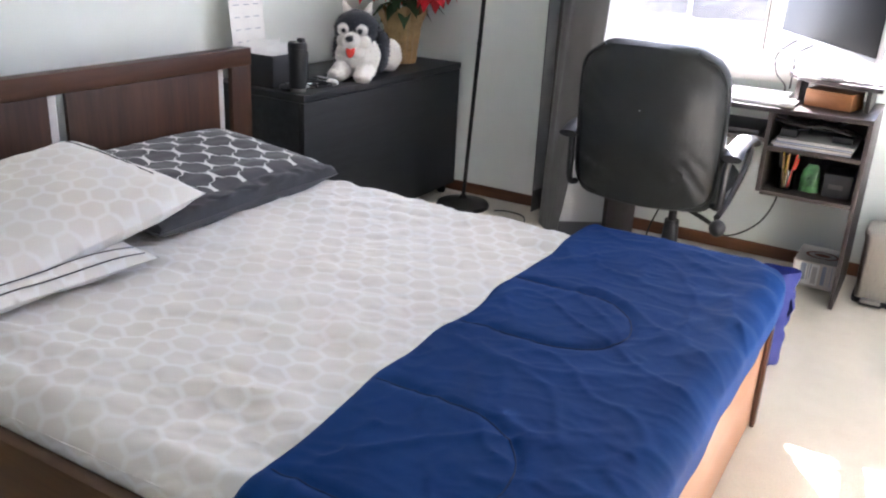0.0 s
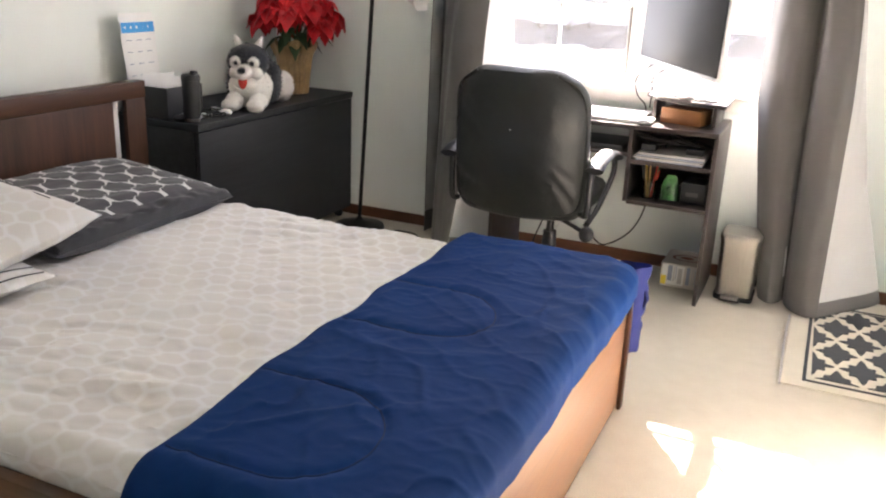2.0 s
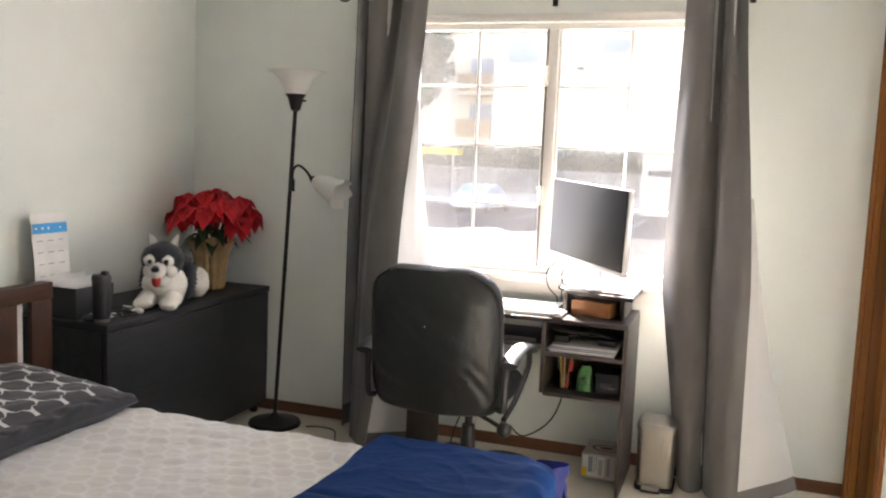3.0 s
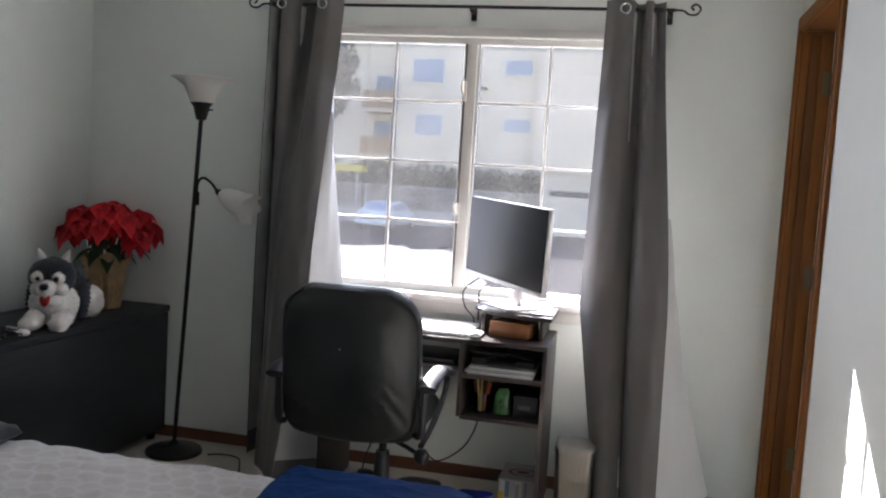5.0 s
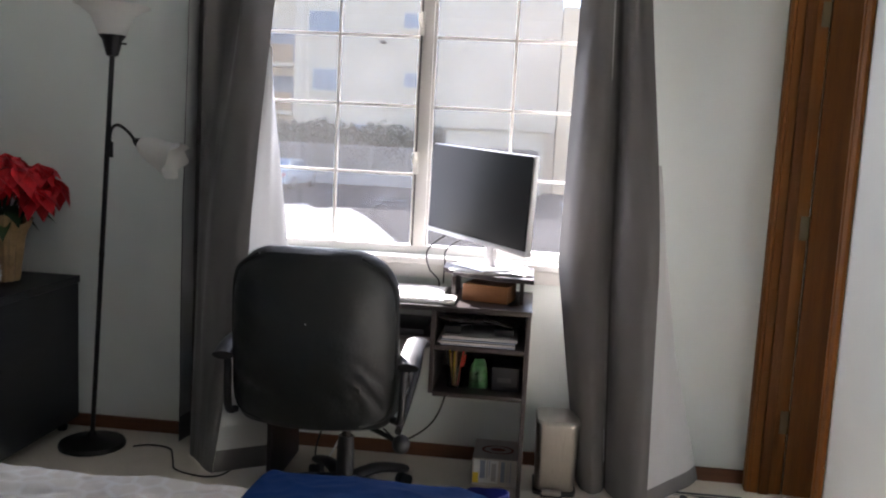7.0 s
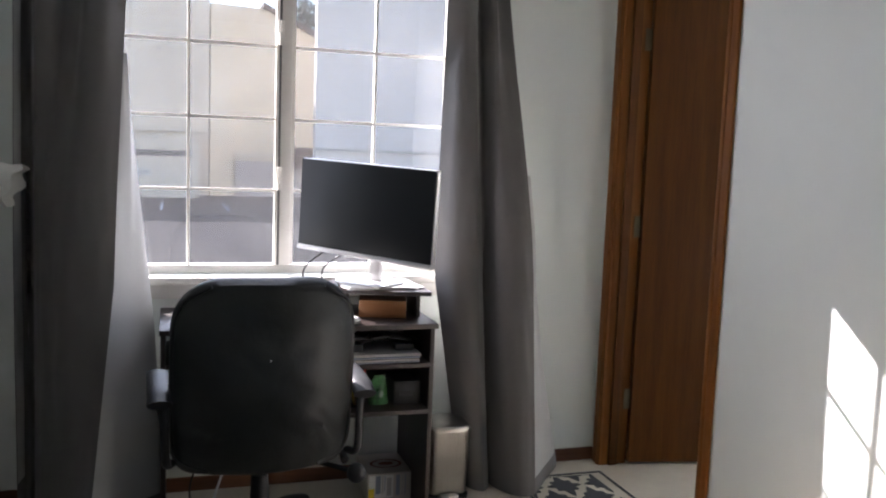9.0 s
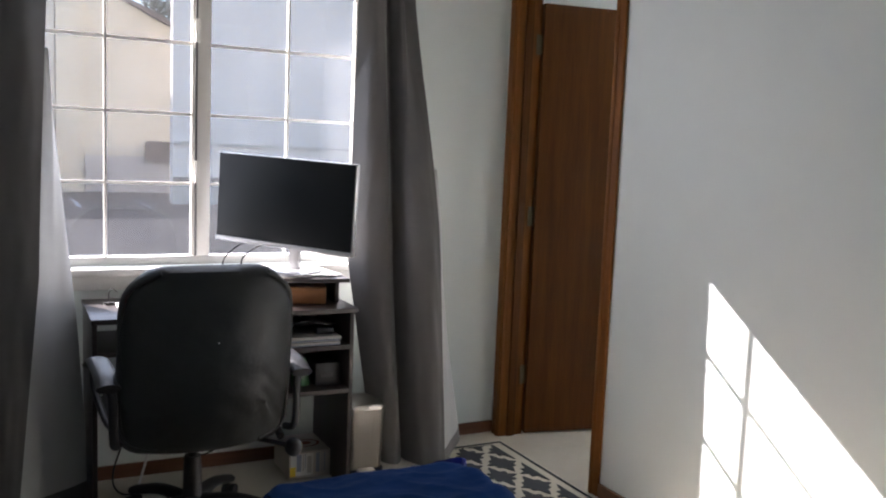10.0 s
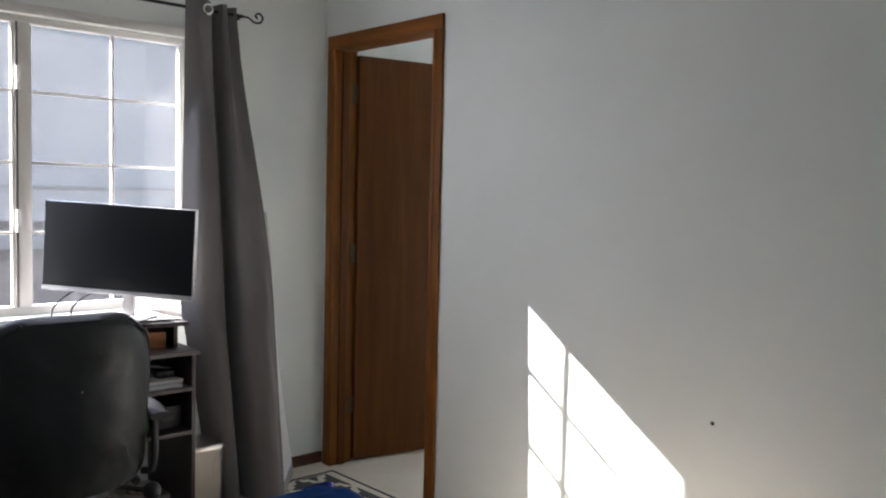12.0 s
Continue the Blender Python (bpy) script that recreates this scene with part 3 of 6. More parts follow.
pillow("pillow", (-2.60, -2.565, 0.566), (0.29, 0.355), 0.066, (11, 3, -5), SHEET, "plump off-white printed pillow leaning on the headboard", None, 8.0,
       piping=([(0.10 + 0.085 * i, 0.93) for i in range(9)],))


QUILT_LOOPS = ((0.85, 0.145), (0.235, 0.16))


def build_quilt():
    """A folded quilt across the foot of the bed, hanging over three edges."""
    q = thing("quilt", (-1.24, -2.25, TOP), "royal blue stitched quilt folded across the bed's foot", "quilt")
    x0, L = -1.505, 0.55
    near, far, foot = 0.46, 0.11, 0.082
    W = BY1 - BY0 + 0.03

    def f(u, v):
        s, t = u * (L + foot), -near + v * (W + near + far)
        y, dy = wrap(t, W, 0.055)
        x, dx = (s, 0.0) if s < L - 0.06 else wrap(s, L, 0.055)
        if s < 0.06:
            x, dx = s, 0
        yy = BY0 - 0.015 + y
        def ridge(a, b, c, w):
            return max(0.0, 1 - abs(n3(a, b, c)) * w) ** 2
        k = 0.010 * n3(x * 3, yy * 2.6, 4) + 0.0015 * n3(x * 14, yy * 12, 6)
        k += 0.005 * ridge(x * 1.6 + yy * 1.4, yy * 2.6 - x * 3.0, 5, 7) + 0.0042 * ridge(x * 5 - yy * 2, yy * 6 + x * 4, 12, 7) + 0.0022 * ridge(x * 8 + yy * 5, yy * 14 - x * 6, 17, 6) + 0.0012 * ridge(x * 17 + yy * 6, yy * 24, 19, 5)
        corner = max(0.0, s / L - 0.45) * max(0.0, t / W - 0.35)
        k += 0.012 * corner * math.sin(34 * math.atan2(t - 0.75 * W, s + 0.1) + 2 * n3(x * 3, yy * 3))
        for tc, h in QUILT_LOOPS:
            d = math.hypot(max(0.0, s - 0.2), t - tc) - h
            k -= 0.0055 * math.exp(-(d / 0.009) ** 2) - 0.002 * math.exp(-((abs(d) - 0.03) / 0.02) ** 2)
        k *= min(1, s / 0.05)
        k += 0.006 * max(0, math.sin(yy * 11 + 3 * n3(yy * 2, x * 2))) * (s / L) ** 3
        puff = 0.020 * math.sqrt(max(0.0, 1 - (1 - min(1, s / 0.03)) ** 2)) + 0.002
        z = TOP + puff + k - max(dx, dy)
        turn = min(1.2, max(0.0, s - L + 0.15) / 0.15) * min(1.2, max(0.0, t - W + 0.15) / 0.15)
        x, yy, z = x - 0.008 * turn, yy - 0.008 * turn, z - 0.012 * turn
        wob = 0.03 * n3(t * 2.3, 1.5) + 0.02 * n3(t * 6, 2.5)
        out = (0.014 + 0.007 * n3(t * 7, s * 3) + 0.15 * k) * min(1.0, dx / 0.05)
        side = (0.014 + 0.016 * n3(s * 9, t * 2)) * min(1.0, dy / 0.06)
        return (x0 + x + wob * (1 - s / L if s < L else 0) + out - 0.012 * (t > W), yy + (side if t > W / 2 else -side), z)

    top = part("cover", sheet(f, 96, 300), BLUE, q)
    def seam(name, pts):
        path = [Vector(f(*p)) + Vector((0, 0, 0.0005)) for p in smooth2(pts, 3)]
        part(name, tube(path, 0.0017, 6, 1), STITCH, q, "dark stitched seam line")

    for tc, h in QUILT_LOOPS:
        line = [(0.02 + 0.02 * i, tc + h) for i in range(9)] + [(0.2 + h * math.cos(a), tc + h * math.sin(a)) for a in [math.pi / 2 - math.pi * i / 16 for i in range(17)]]
        line += [(0.2 - 0.022 * i, tc - h) for i in range(9)]
        seam("seam", [(a / (L + foot), (b + near) / (W + near + far)) for a, b in line])
    # corner that hangs at the far side of the foot

    def tail(u, v):
        a = 2 * math.pi * u
        r = (0.042 - 0.012 * v) + 0.009 * n3(u * 5, v * 4) + 0.006 * math.sin(3 * a)
        wob = 0.012 * n3(v * 9, 3)
        return (BX1 + 0.0 + 1.1 * r * math.cos(a) + wob + 0.005, BY1 + 0.05 + 0.9 * r * math.sin(a) + 0.02 * v, 0.468 - 0.29 * v)
    part("hanging_corner", sheet(tail, 20, 24), PURPLE, q, "violet-blue reverse hanging down")


def smooth2(pts, steps=9):
    return [(p.x, p.y) for p in smooth_path([(a, b, 0) for a, b in pts], steps)]


build_quilt()


# ---- curtains ----
def build_curtain(label, tops, mids, feet, grommets, flap_top, flap_mid, flap_foot):
    """Rows of points across the cloth at the rod, at sill height and at the floor; the free edge turns back and shows its lining."""
    z_top, z_mid = 2.135, 0.85
    at = (feet[len(feet) // 2][0], feet[len(feet) // 2][1], 0.005)
    c = thing("curtain", at, label, "curtain", "curtains at the window")
    n = 84
    paths = [smooth_path([(x, y, 0) for x, y in p], 12) for p in (tops, mids, feet)]

    def along(k, u):
        path = paths[k]
        w = u * (len(path) - 1)
        i = min(int(w), len(path) - 2)
        return path[i].lerp(path[i + 1], w - i)

    def f(u, v, off=0.0):
        z = z_top + (0.012 - z_top) * v
        w = (z_top - z) / (z_top - z_mid)
        if w < 1:
            p = along(0, u).lerp(along(1, u), w * w * (3 - 2 * w) * 0.5 + w * 0.5)
        else:
            p = along(1, u).lerp(along(2, u), (z_mid - z) / z_mid)
        rip = 0.007 * n3(u * 8, v * 2.5, 1) + 0.004 * n3(u * 17, v * 12) + 0.003 * abs(n3(u * 5 + v * 9, v * 15, 4))
        return Vector((p.x + off * 0.3, min(-0.014, p.y + rip + off), z))

    part("panel", sheet(lambda u, v: f(u, v), n, 70), CURTAIN, c)
    part("lining", sheet(lambda u, v: f(u * 0.97, 0.02 + v * 0.93, 0.006), n, 50), LINING, c, "white lining on the window side")

    def flap(u, v):
        z = flap_top * (1 - v) + 0.014 * v
        a = f(1.0, (z_top - z) / (z_top - 0.012))
        top_end = f(1.0, (z_top - flap_top) / (z_top - 0.012))
        zm = 0.42 * flap_top
        if z > zm:
            k = (flap_top - z) / (flap_top - zm)
            b = Vector((top_end.x, top_end.y, 0)).lerp(Vector((*flap_mid, 0)), k)
        else:
            b = Vector((*flap_mid, 0)).lerp(Vector((*flap_foot, 0)), (zm - z) / zm)
        p = Vector((a.x, a.y, 0)).lerp(b, u)
        bulge = math.sin(math.pi * u) * (0.012 + 0.02 * n3(v * 3, u * 2)) + 0.012 * math.sin(u * 9 + v) * v * u
        return (p.x + bulge * 0.5, min(-0.013, p.y - bulge * 0.3 + 0.002), z)
    part("turned_edge", sheet(lambda u, v: flap(u, v * 0.95), 26, 50), LINING, c, "white lining of the turned-back edge")
    part("hem", sheet(lambda u, v: flap(u, 0.95 + 0.05 * v), 26, 3), CURTAIN, c, "grey turned hem")
    for u in grommets:
        p = f(u, 0.019)
        ring = [(p.x + 0.02 * math.cos(a), p.y - 0.006, p.z + 0.02 * math.sin(a)) for a in [2 * math.pi * i / 14 for i in range(15)]]
        part("grommet", tube(ring, 0.0045, 6, 1), CHROME, c, "chrome eyelet ring")
    return c


build_curtain("grey blackout curtain with white lining beside the lamp",
              [(-2.285, -0.115), (-2.272, -0.03), (-2.24, -0.025), (-2.225, -0.12), (-2.20, -0.14), (-2.145, -0.12), (-2.12, -0.045), (-2.075, -0.045), (-2.05, -0.12), (-1.99, -0.15), (-1.925, -0.12)],
              [(-2.30, -0.125), (-2.287, -0.03), (-2.252, -0.025), (-2.235, -0.12), (-2.215, -0.16), (-2.175, -0.20), (-2.12, -0.27), (-2.04, -0.29), (-1.97, -0.28)],
              [(-2.30, -0.13), (-2.285, -0.035), (-2.255, -0.035), (-2.24, -0.14), (-2.21, -0.23), (-2.17, -0.28), (-2.13, -0.33), (-2.09, -0.38), (-2.05, -0.41)],
              (0.36, 0.86), 1.62, (-1.845, -0.12), (-1.80, -0.24))
build_curtain("grey blackout curtain with white lining beside the door",
              [(-0.78, -0.11), (-0.72, -0.15), (-0.67, -0.12), (-0.655, -0.05), (-0.63, -0.05), (-0.615, -0.12), (-0.595, -0.12), (-0.58, -0.06), (-0.54, -0.10)],
              [(-0.80, -0.12), (-0.745, -0.20), (-0.67, -0.22), (-0.625, -0.17), (-0.60, -0.13), (-0.59, -0.16), (-0.57, -0.25), (-0.50, -0.29), (-0.44, -0.27)],
              [(-0.675, -0.17), (-0.66, -0.24), (-0.62, -0.28), (-0.585, -0.25), (-0.57, -0.21), (-0.56, -0.26), (-0.53, -0.33), (-0.48, -0.37), (-0.43, -0.36)],
              (0.17,), 1.25, (-0.33, -0.13), (-0.18, -0.035))


def build_rod():
    r = thing("curtain_rod", (-1.40, -0.085, 2.105), "thin black curtain rod with scrolled finials on brackets", "curtain rod")
    part("rod", tube([(-2.30, -0.085, 2.105), (-0.50, -0.085, 2.105)], 0.007, 10, 1), BLACKMETAL, r)
    for s, x in ((-1, -2.30), (1, -0.50)):
        pts = [(x, -0.085, 2.105), (x + s * 0.03, -0.085, 2.103), (x + s * 0.055, -0.085, 2.088), (x + s * 0.085, -0.085, 2.09), (x + s * 0.098, -0.085, 2.112),
               (x + s * 0.08, -0.085, 2.13), (x + s * 0.062, -0.085, 2.118), (x + s * 0.072, -0.085, 2.105)]
        part("finial", tube(pts, 0.0045, 8, 6), BLACKMETAL, r, "scrolled wire finial")
    for x in (-2.29, -1.36, -0.52):
        bm = box(x - 0.006, x + 0.006, -0.085, -0.003, 2.088, 2.098, 0.002)
        box(x - 0.012, x + 0.012, -0.006, -0.0005, 2.06, 2.12, 0.002, bm=bm)
        tube([(x, -0.095, 2.1), (x, -0.085, 2.095), (x, -0.075, 2.1)], 0.005, 6, 3, bm=bm)
        part("bracket", bm, BLACKMETAL, r)


build_rod()


# ---- dresser ----
DX0, DX1, DYA, DYB, DZT = -3.252, -2.785, -1.235, -0.035, 0.662


def build_dresser():
    d = thing("dresser", (-3.02, -0.635, 0), "low black-brown wood-grain dresser against the wall", "dresser")
    part("top", box(DX0, DX1 + 0.006, DYA - 0.004, DYB + 0.004, DZT - 0.03, DZT, 0.003), BLACKWOOD, d)
    for y in (DYA, DYB - 0.02):
        part("side_panel", box(DX0, DX1 - 0.02, y, y + 0.02, 0.05, DZT - 0.031, 0.002), BLACKWOOD, d)
    part("back_panel", box(DX0 + 0.002, DX0 + 0.01, DYA + 0.02, DYB - 0.02, 0.07, DZT - 0.04, 0), BLACKWOOD, d)
    part("bottom", box(DX0 + 0.01, DX1 - 0.02, DYA + 0.02, DYB - 0.02, 0.05, 0.07, 0.001), BLACKWOOD, d)
    part("front_panel", box(DX1 - 0.018, DX1 + 0.002, DYA + 0.001, DYB - 0.001, 0.052, DZT - 0.033, 0.003), BLACKWOOD, d, "plain flush black-brown front")
    for x in (DX0 + 0.04, DX1 - 0.05):
        for y in (DYA + 0.04, DYB - 0.04):
            part("foot", lathe([(0.018, 0), (0.022, 0.012), (0.02, 0.05)], (x, y), 14), PLASTIC, d)


build_dresser()


# ---- desk ----
KX0, KX1, KY0, KY1, KZ = -1.825, -0.890, -0.485, -0.07, 0.728


def build_desk():
    d = thing("desk", (-1.36, -0.28, 0), "small dark espresso laminate computer desk under the window", "desk")
    part("desktop", box(KX0, KX1, KY0, KY1, KZ - 0.018, KZ, 0.002), DESKWOOD, d)
    part("side_panel", box(KX0 + 0.004, KX0 + 0.02, KY0 + 0.01, KY1 - 0.01, 0, KZ - 0.0185, 0.002), DESKWOOD, d)
    part("side_panel", box(KX1 - 0.018, KX1 - 0.002, KY0 + 0.035, KY1 + 0.03, 0, KZ - 0.0185, 0.002), DESKEDGE, d)
    part("divider", box(-1.243, -1.227, KY0 + 0.03, KY1 - 0.01, 0.405, KZ - 0.0185, 0.002), DESKEDGE, d)
    part("shelf", box(-1.2265, KX1 - 0.0185, KY0 + 0.03, KY1 - 0.012, 0.395, 0.411, 0.002), DESKEDGE, d)
    part("shelf", box(-1.2265, KX1 - 0.0185, KY0 + 0.03, KY1 - 0.012, 0.565, 0.581, 0.002), DESKEDGE, d)
    part("shelf", box(KX0 + 0.0205, -1.2435, KY0 + 0.03, KY1 - 0.012, 0.592, 0.608, 0.002), DESKEDGE, d)
    part("back_panel", box(-1.2435, KX1 - 0.0185, KY1 - 0.0115, KY1 - 0.006, 0.395, KZ - 0.019, 0), DESKWOOD, d)
    part("riser_foot", box(-1.19, -1.174, -0.30, -0.09, KZ + 0.0005, 0.808, 0.002), DESKWOOD, d)
    part("riser_foot", box(-0.94, -0.924, -0.36, -0.09, KZ + 0.0005, 0.808, 0.002), DESKWOOD, d)
    prof = [(-1.235, -0.07), (-1.235, -0.20), (-1.15, -0.31), (-1.02, -0.37), (-0.89, -0.385), (-0.89, -0.07)]
    bm = loft([[(x, y, 0.8085) for x, y in prof], [(x, y, 0.8245) for x, y in prof]])
    part("riser_shelf", bm, DESKEDGE, d, "raised monitor shelf with a cut corner", smooth=False)


build_desk()


def build_monitor():
    left, right = Vector((-1.320, -0.025, 0)), Vector((-0.925, -0.495, 0))
    mid, d = (left + right) / 2, (right - left).normalized()
    m = Matrix.Translation((mid.x, mid.y, 0)) @ rot("Z", math.degrees(math.atan2(d.y, d.x)))
    sag = Matrix.Translation((0, 0, 1.104)) @ rot("Y", 2.4) @ Matrix.Translation((0, 0, -1.104))
    mo = thing("monitor", (-1.045, -0.2, 0.83), "silver-framed flat monitor, switched off, on the desk riser", "monitor")
    w, z0, z1 = 0.308, 0.931, 1.277

    def mp(name, bm, mat, par, lab=""):
        bmesh.ops.transform(bm, matrix=m if name in ("stem", "base") else m @ sag, verts=bm.verts)
        return part(name, bm, mat, par, lab)
    body = mp("housing", box(-w, w, 0.004, 0.028, z0, z1, 0.004), SILVER, mo, "thin silver plastic housing")
    mp("screen", box(-w + 0.004, w - 0.004, 0.0, 0.0045, z0 + 0.018, z1 - 0.003, 0.001), SCREEN, body, "black matt screen")
    mp("chin", box(-w, w, -0.002, 0.0055, z0, z0 + 0.017, 0.002), SILVER, body)
    mp("rear_bulge", box(-0.15, 0.15, 0.028, 0.074, 1.0, 1.2, 0.012, 3), SILVER, mo)
    mp("stem", box(-0.02, 0.024, 0.075, 0.095, 0.842, 1.10, 0.004), SILVER, mo)
    mp("base", box(-0.105, 0.105, -0.03, 0.125, 0.8345, 0.842, 0.003), SILVER, mo, "flat rectangular silver base")


build_monitor()


# ---- office chair ----
def rounded(w, h, r, n=8, low=None):
    """Outline of a rounded rectangle, half sizes w and h; low is the radius of the lower corners."""
    out = []
    q = low or r
    for cx, cz, a0, r in ((w - r, h - r, 0, r), (-w + r, h - r, 90, r), (-w + q, -h + q, 180, q), (w - q, -h + q, 270, q)):
        for i in range(n + 1):
            a = radians(a0 + 90 * i / n)
            out.append((cx + r * math.cos(a), cz + r * math.sin(a)))
    return out


def even(poly, n):
    """The same closed outline with n points at even steps."""
    pts = poly + poly[:1]
    run = [0.0]
    for p, q in zip(pts, pts[1:]):
        run.append(run[-1] + math.hypot(q[0] - p[0], q[1] - p[1]))
    out, i = [], 0
    for k in range(n):
        d = run[-1] * k / n
        while run[i + 1] < d:
            i += 1
        f = (d - run[i]) / max(1e-9, run[i + 1] - run[i])
        out.append((pts[i][0] + f * (pts[i + 1][0] - pts[i][0]), pts[i][1] + f * (pts[i + 1][1] - pts[i][1])))
    return out


def build_chair():
    cx = -1.548
    ch = thing("office_chair", (cx, -0.65, 0), "black leather swivel office chair drawn up to the desk", "chair")
    spin = Matrix.Translation((cx, -0.65, 0)) @ rot("Z", 1.5)

    def cp(name, bm, mat, par=ch, lab=""):
        bmesh.ops.transform(bm, matrix=spin, verts=bm.verts)
        return part(name, bm, mat, par, lab)

    # backrest: cushion with full rounded edges and a slight lean
    def wrapx(x):
        return 0.075 * (x / 0.254) ** 2

    rings = []
    for d, grow in ((-0.068, -0.244), (-0.068, -0.215), (-0.068, -0.185), (-0.068, -0.155), (-0.067, -0.125), (-0.065, -0.10), (-0.061, -0.07), (-0.055, -0.035), (-0.045, -0.014), (-0.02, -0.002),
                    (0.0, 0.0), (0.03, -0.004), (0.05, -0.025), (0.062, -0.07), (0.066, -0.12)):
        ring = []
        w = 0.254 + grow
        for x, z in even(rounded(w, 0.277 + grow, min(0.9 * w, max(0.03, 0.135 + grow)), 8, min(0.9 * w, max(0.012, 0.05 + grow * 0.3))), 112):
            zz = z / 0.277
            x *= 1.0 - 0.02 * zz - 0.09 * max(0, -zz - 0.4)
            y = -0.335 - 0.035 * zz + 0.02 * zz * zz + d + wrapx(x)
            k = 1 - (x / 0.254) ** 2
            ring.append((x, y, 0.689 + z + 0.008 * k * max(0, zz) - 0.006 * k * max(0, -zz)))
        rings.append(ring)
    bm = loft(rings)
    for v in bm.verts:
        x, z = v.co.x, v.co.z
        if v.co.y < -0.335 + wrapx(x):
            v.co.y += 0.010 * n3(x * 5, z * 5, 3) + 0.003 * n3(x * 16, z * 14, 7) + 0.006 * abs(n3(x * 9 + z * 9, z * 4, 5))
            # gathers that run from the sides down to the lower middle
            for sx in (-1, 1):
                p, q = sx * x, z
                across = (q - 0.50) - 0.55 * (p - 0.13)
                along = math.exp(-((p - 0.18) / 0.06) ** 2)
                v.co.y += along * (0.015 * math.exp(-(across / 0.02) ** 2) - 0.012 * math.exp(-((across - 0.045) / 0.02) ** 2) - 0.004 * math.exp(-((across + 0.04) / 0.018) ** 2))
    back = cp("backrest", bm, LEATHER)
    for s in (-1, 1):
        pts = [(s * 0.15, -0.385, 0.955), (s * 0.225, -0.375, 0.90), (s * 0.246, -0.355, 0.8), (s * 0.247, -0.335, 0.62), (s * 0.235, -0.32, 0.47), (s * 0.15, -0.315, 0.43)]
        cp("piping", tube([(x, y - 0.02 + wrapx(x), z) for x, y, z in pts], 0.005, 6, 6), LEATHER, back)
    cp("button", ball((0.0, -0.416, 0.76), (0.0025, 0.002, 0.0025), u=10, v=6), SILVER, back, "small pale stud")
    # seat
    rings = []
    for z, grow in ((0.42, -0.06), (0.424, -0.015), (0.45, 0.0), (0.48, 0.0), (0.505, -0.02), (0.518, -0.07), (0.521, -0.13)):
        rings.append([(x, y - 0.02, z - 0.02 * max(0, y / 0.24) ** 2) for x, y in rounded(0.25 + grow, 0.25 + grow, max(0.03, 0.09 + grow), 6)])
    cp("seat", loft(rings), LEATHER)
    for s in (-1, 1):
        w = 0.288 if s > 0 else 0.278
        pts = [(s * 0.245, -0.26, 0.445), (s * (w - 0.016), -0.285, 0.46), (s * (w - 0.012), -0.285, 0.59), (s * w, -0.245, 0.628), (s * w, -0.05, 0.63), (s * w, 0.055, 0.60),
               (s * (w - 0.004), 0.06, 0.53), (s * (w - 0.022), -0.06, 0.43 if s > 0 else 0.46), (s * (0.256 if s > 0 else 0.235), -0.2, 0.39 if s > 0 else 0.45)]
        arm = cp("armrest", tube(pts, 0.014, 10, 6, squash=0.8), PLASTIC)
        path = [(s * w, -0.30, 0.622), (s * w, -0.22, 0.642), (s * w, -0.05, 0.645), (s * w, 0.06, 0.61)]
        cp("arm_pad", tube(path, 0.034, 12, 6, squash=0.42), PLASTIC, arm, "smooth black arm pad")
    cp("tilt_knob", ball((0.275, -0.27, 0.375), (0.028, 0.03, 0.03)), PLASTIC)
    cp("knob_stem", tube([(0.05, -0.1, 0.40), (0.2, -0.22, 0.39), (0.27, -0.27, 0.378)], 0.008, 8, 3), PLASTIC)
    cp("mechanism", box(-0.09, 0.11, -0.12, 0.16, 0.385, 0.42, 0.012), PLASTIC)
    cp("back_bracket", tube([(0, -0.02, 0.40), (0, -0.22, 0.425), (0, -0.27, 0.45), (0, -0.29, 0.48)], 0.018, 10, 5), PLASTIC)
    bx, by = 0.04, 0.09
    bm = tube([(bx, by, 0.39), (bx, by, 0.25)], 0.016, 16, 1)
    cp("gas_rod", bm, BLACKMETAL)
    bm = lathe([(0.027, 0.26), (0.03, 0.22), (0.032, 0.12), (0.045, 0.09), (0.045, 0.06)], (bx, by), 20)
    cp("column", bm, PLASTIC)
    for i in range(5):
        a = radians(50 + 72 * i)
        c, s = math.cos(a), math.sin(a)
        leg = cp("base_leg", tube([(bx + k * c, by + k * s, z) for k, z in ((0.03, 0.10), (0.15, 0.105), (0.27, 0.075), (0.30, 0.065))], (0.03, 0.018), 10, 4, squash=0.75), PLASTIC)
        w = bmesh.new()
        for o in (-0.014, 0.014):
            px, py = bx + 0.29 * c - o * s, by + 0.29 * s + o * c
            bmesh.ops.create_cone(w, cap_ends=True, segments=16, radius1=0.024, radius2=0.024, depth=0.018,
                                  matrix=Matrix.Translation((px, py, 0.0245)) @ Matrix.Rotation(a, 4, "Z") @ rot("X", 90))
        cp("caster", w, PLASTIC, leg)


build_chair()


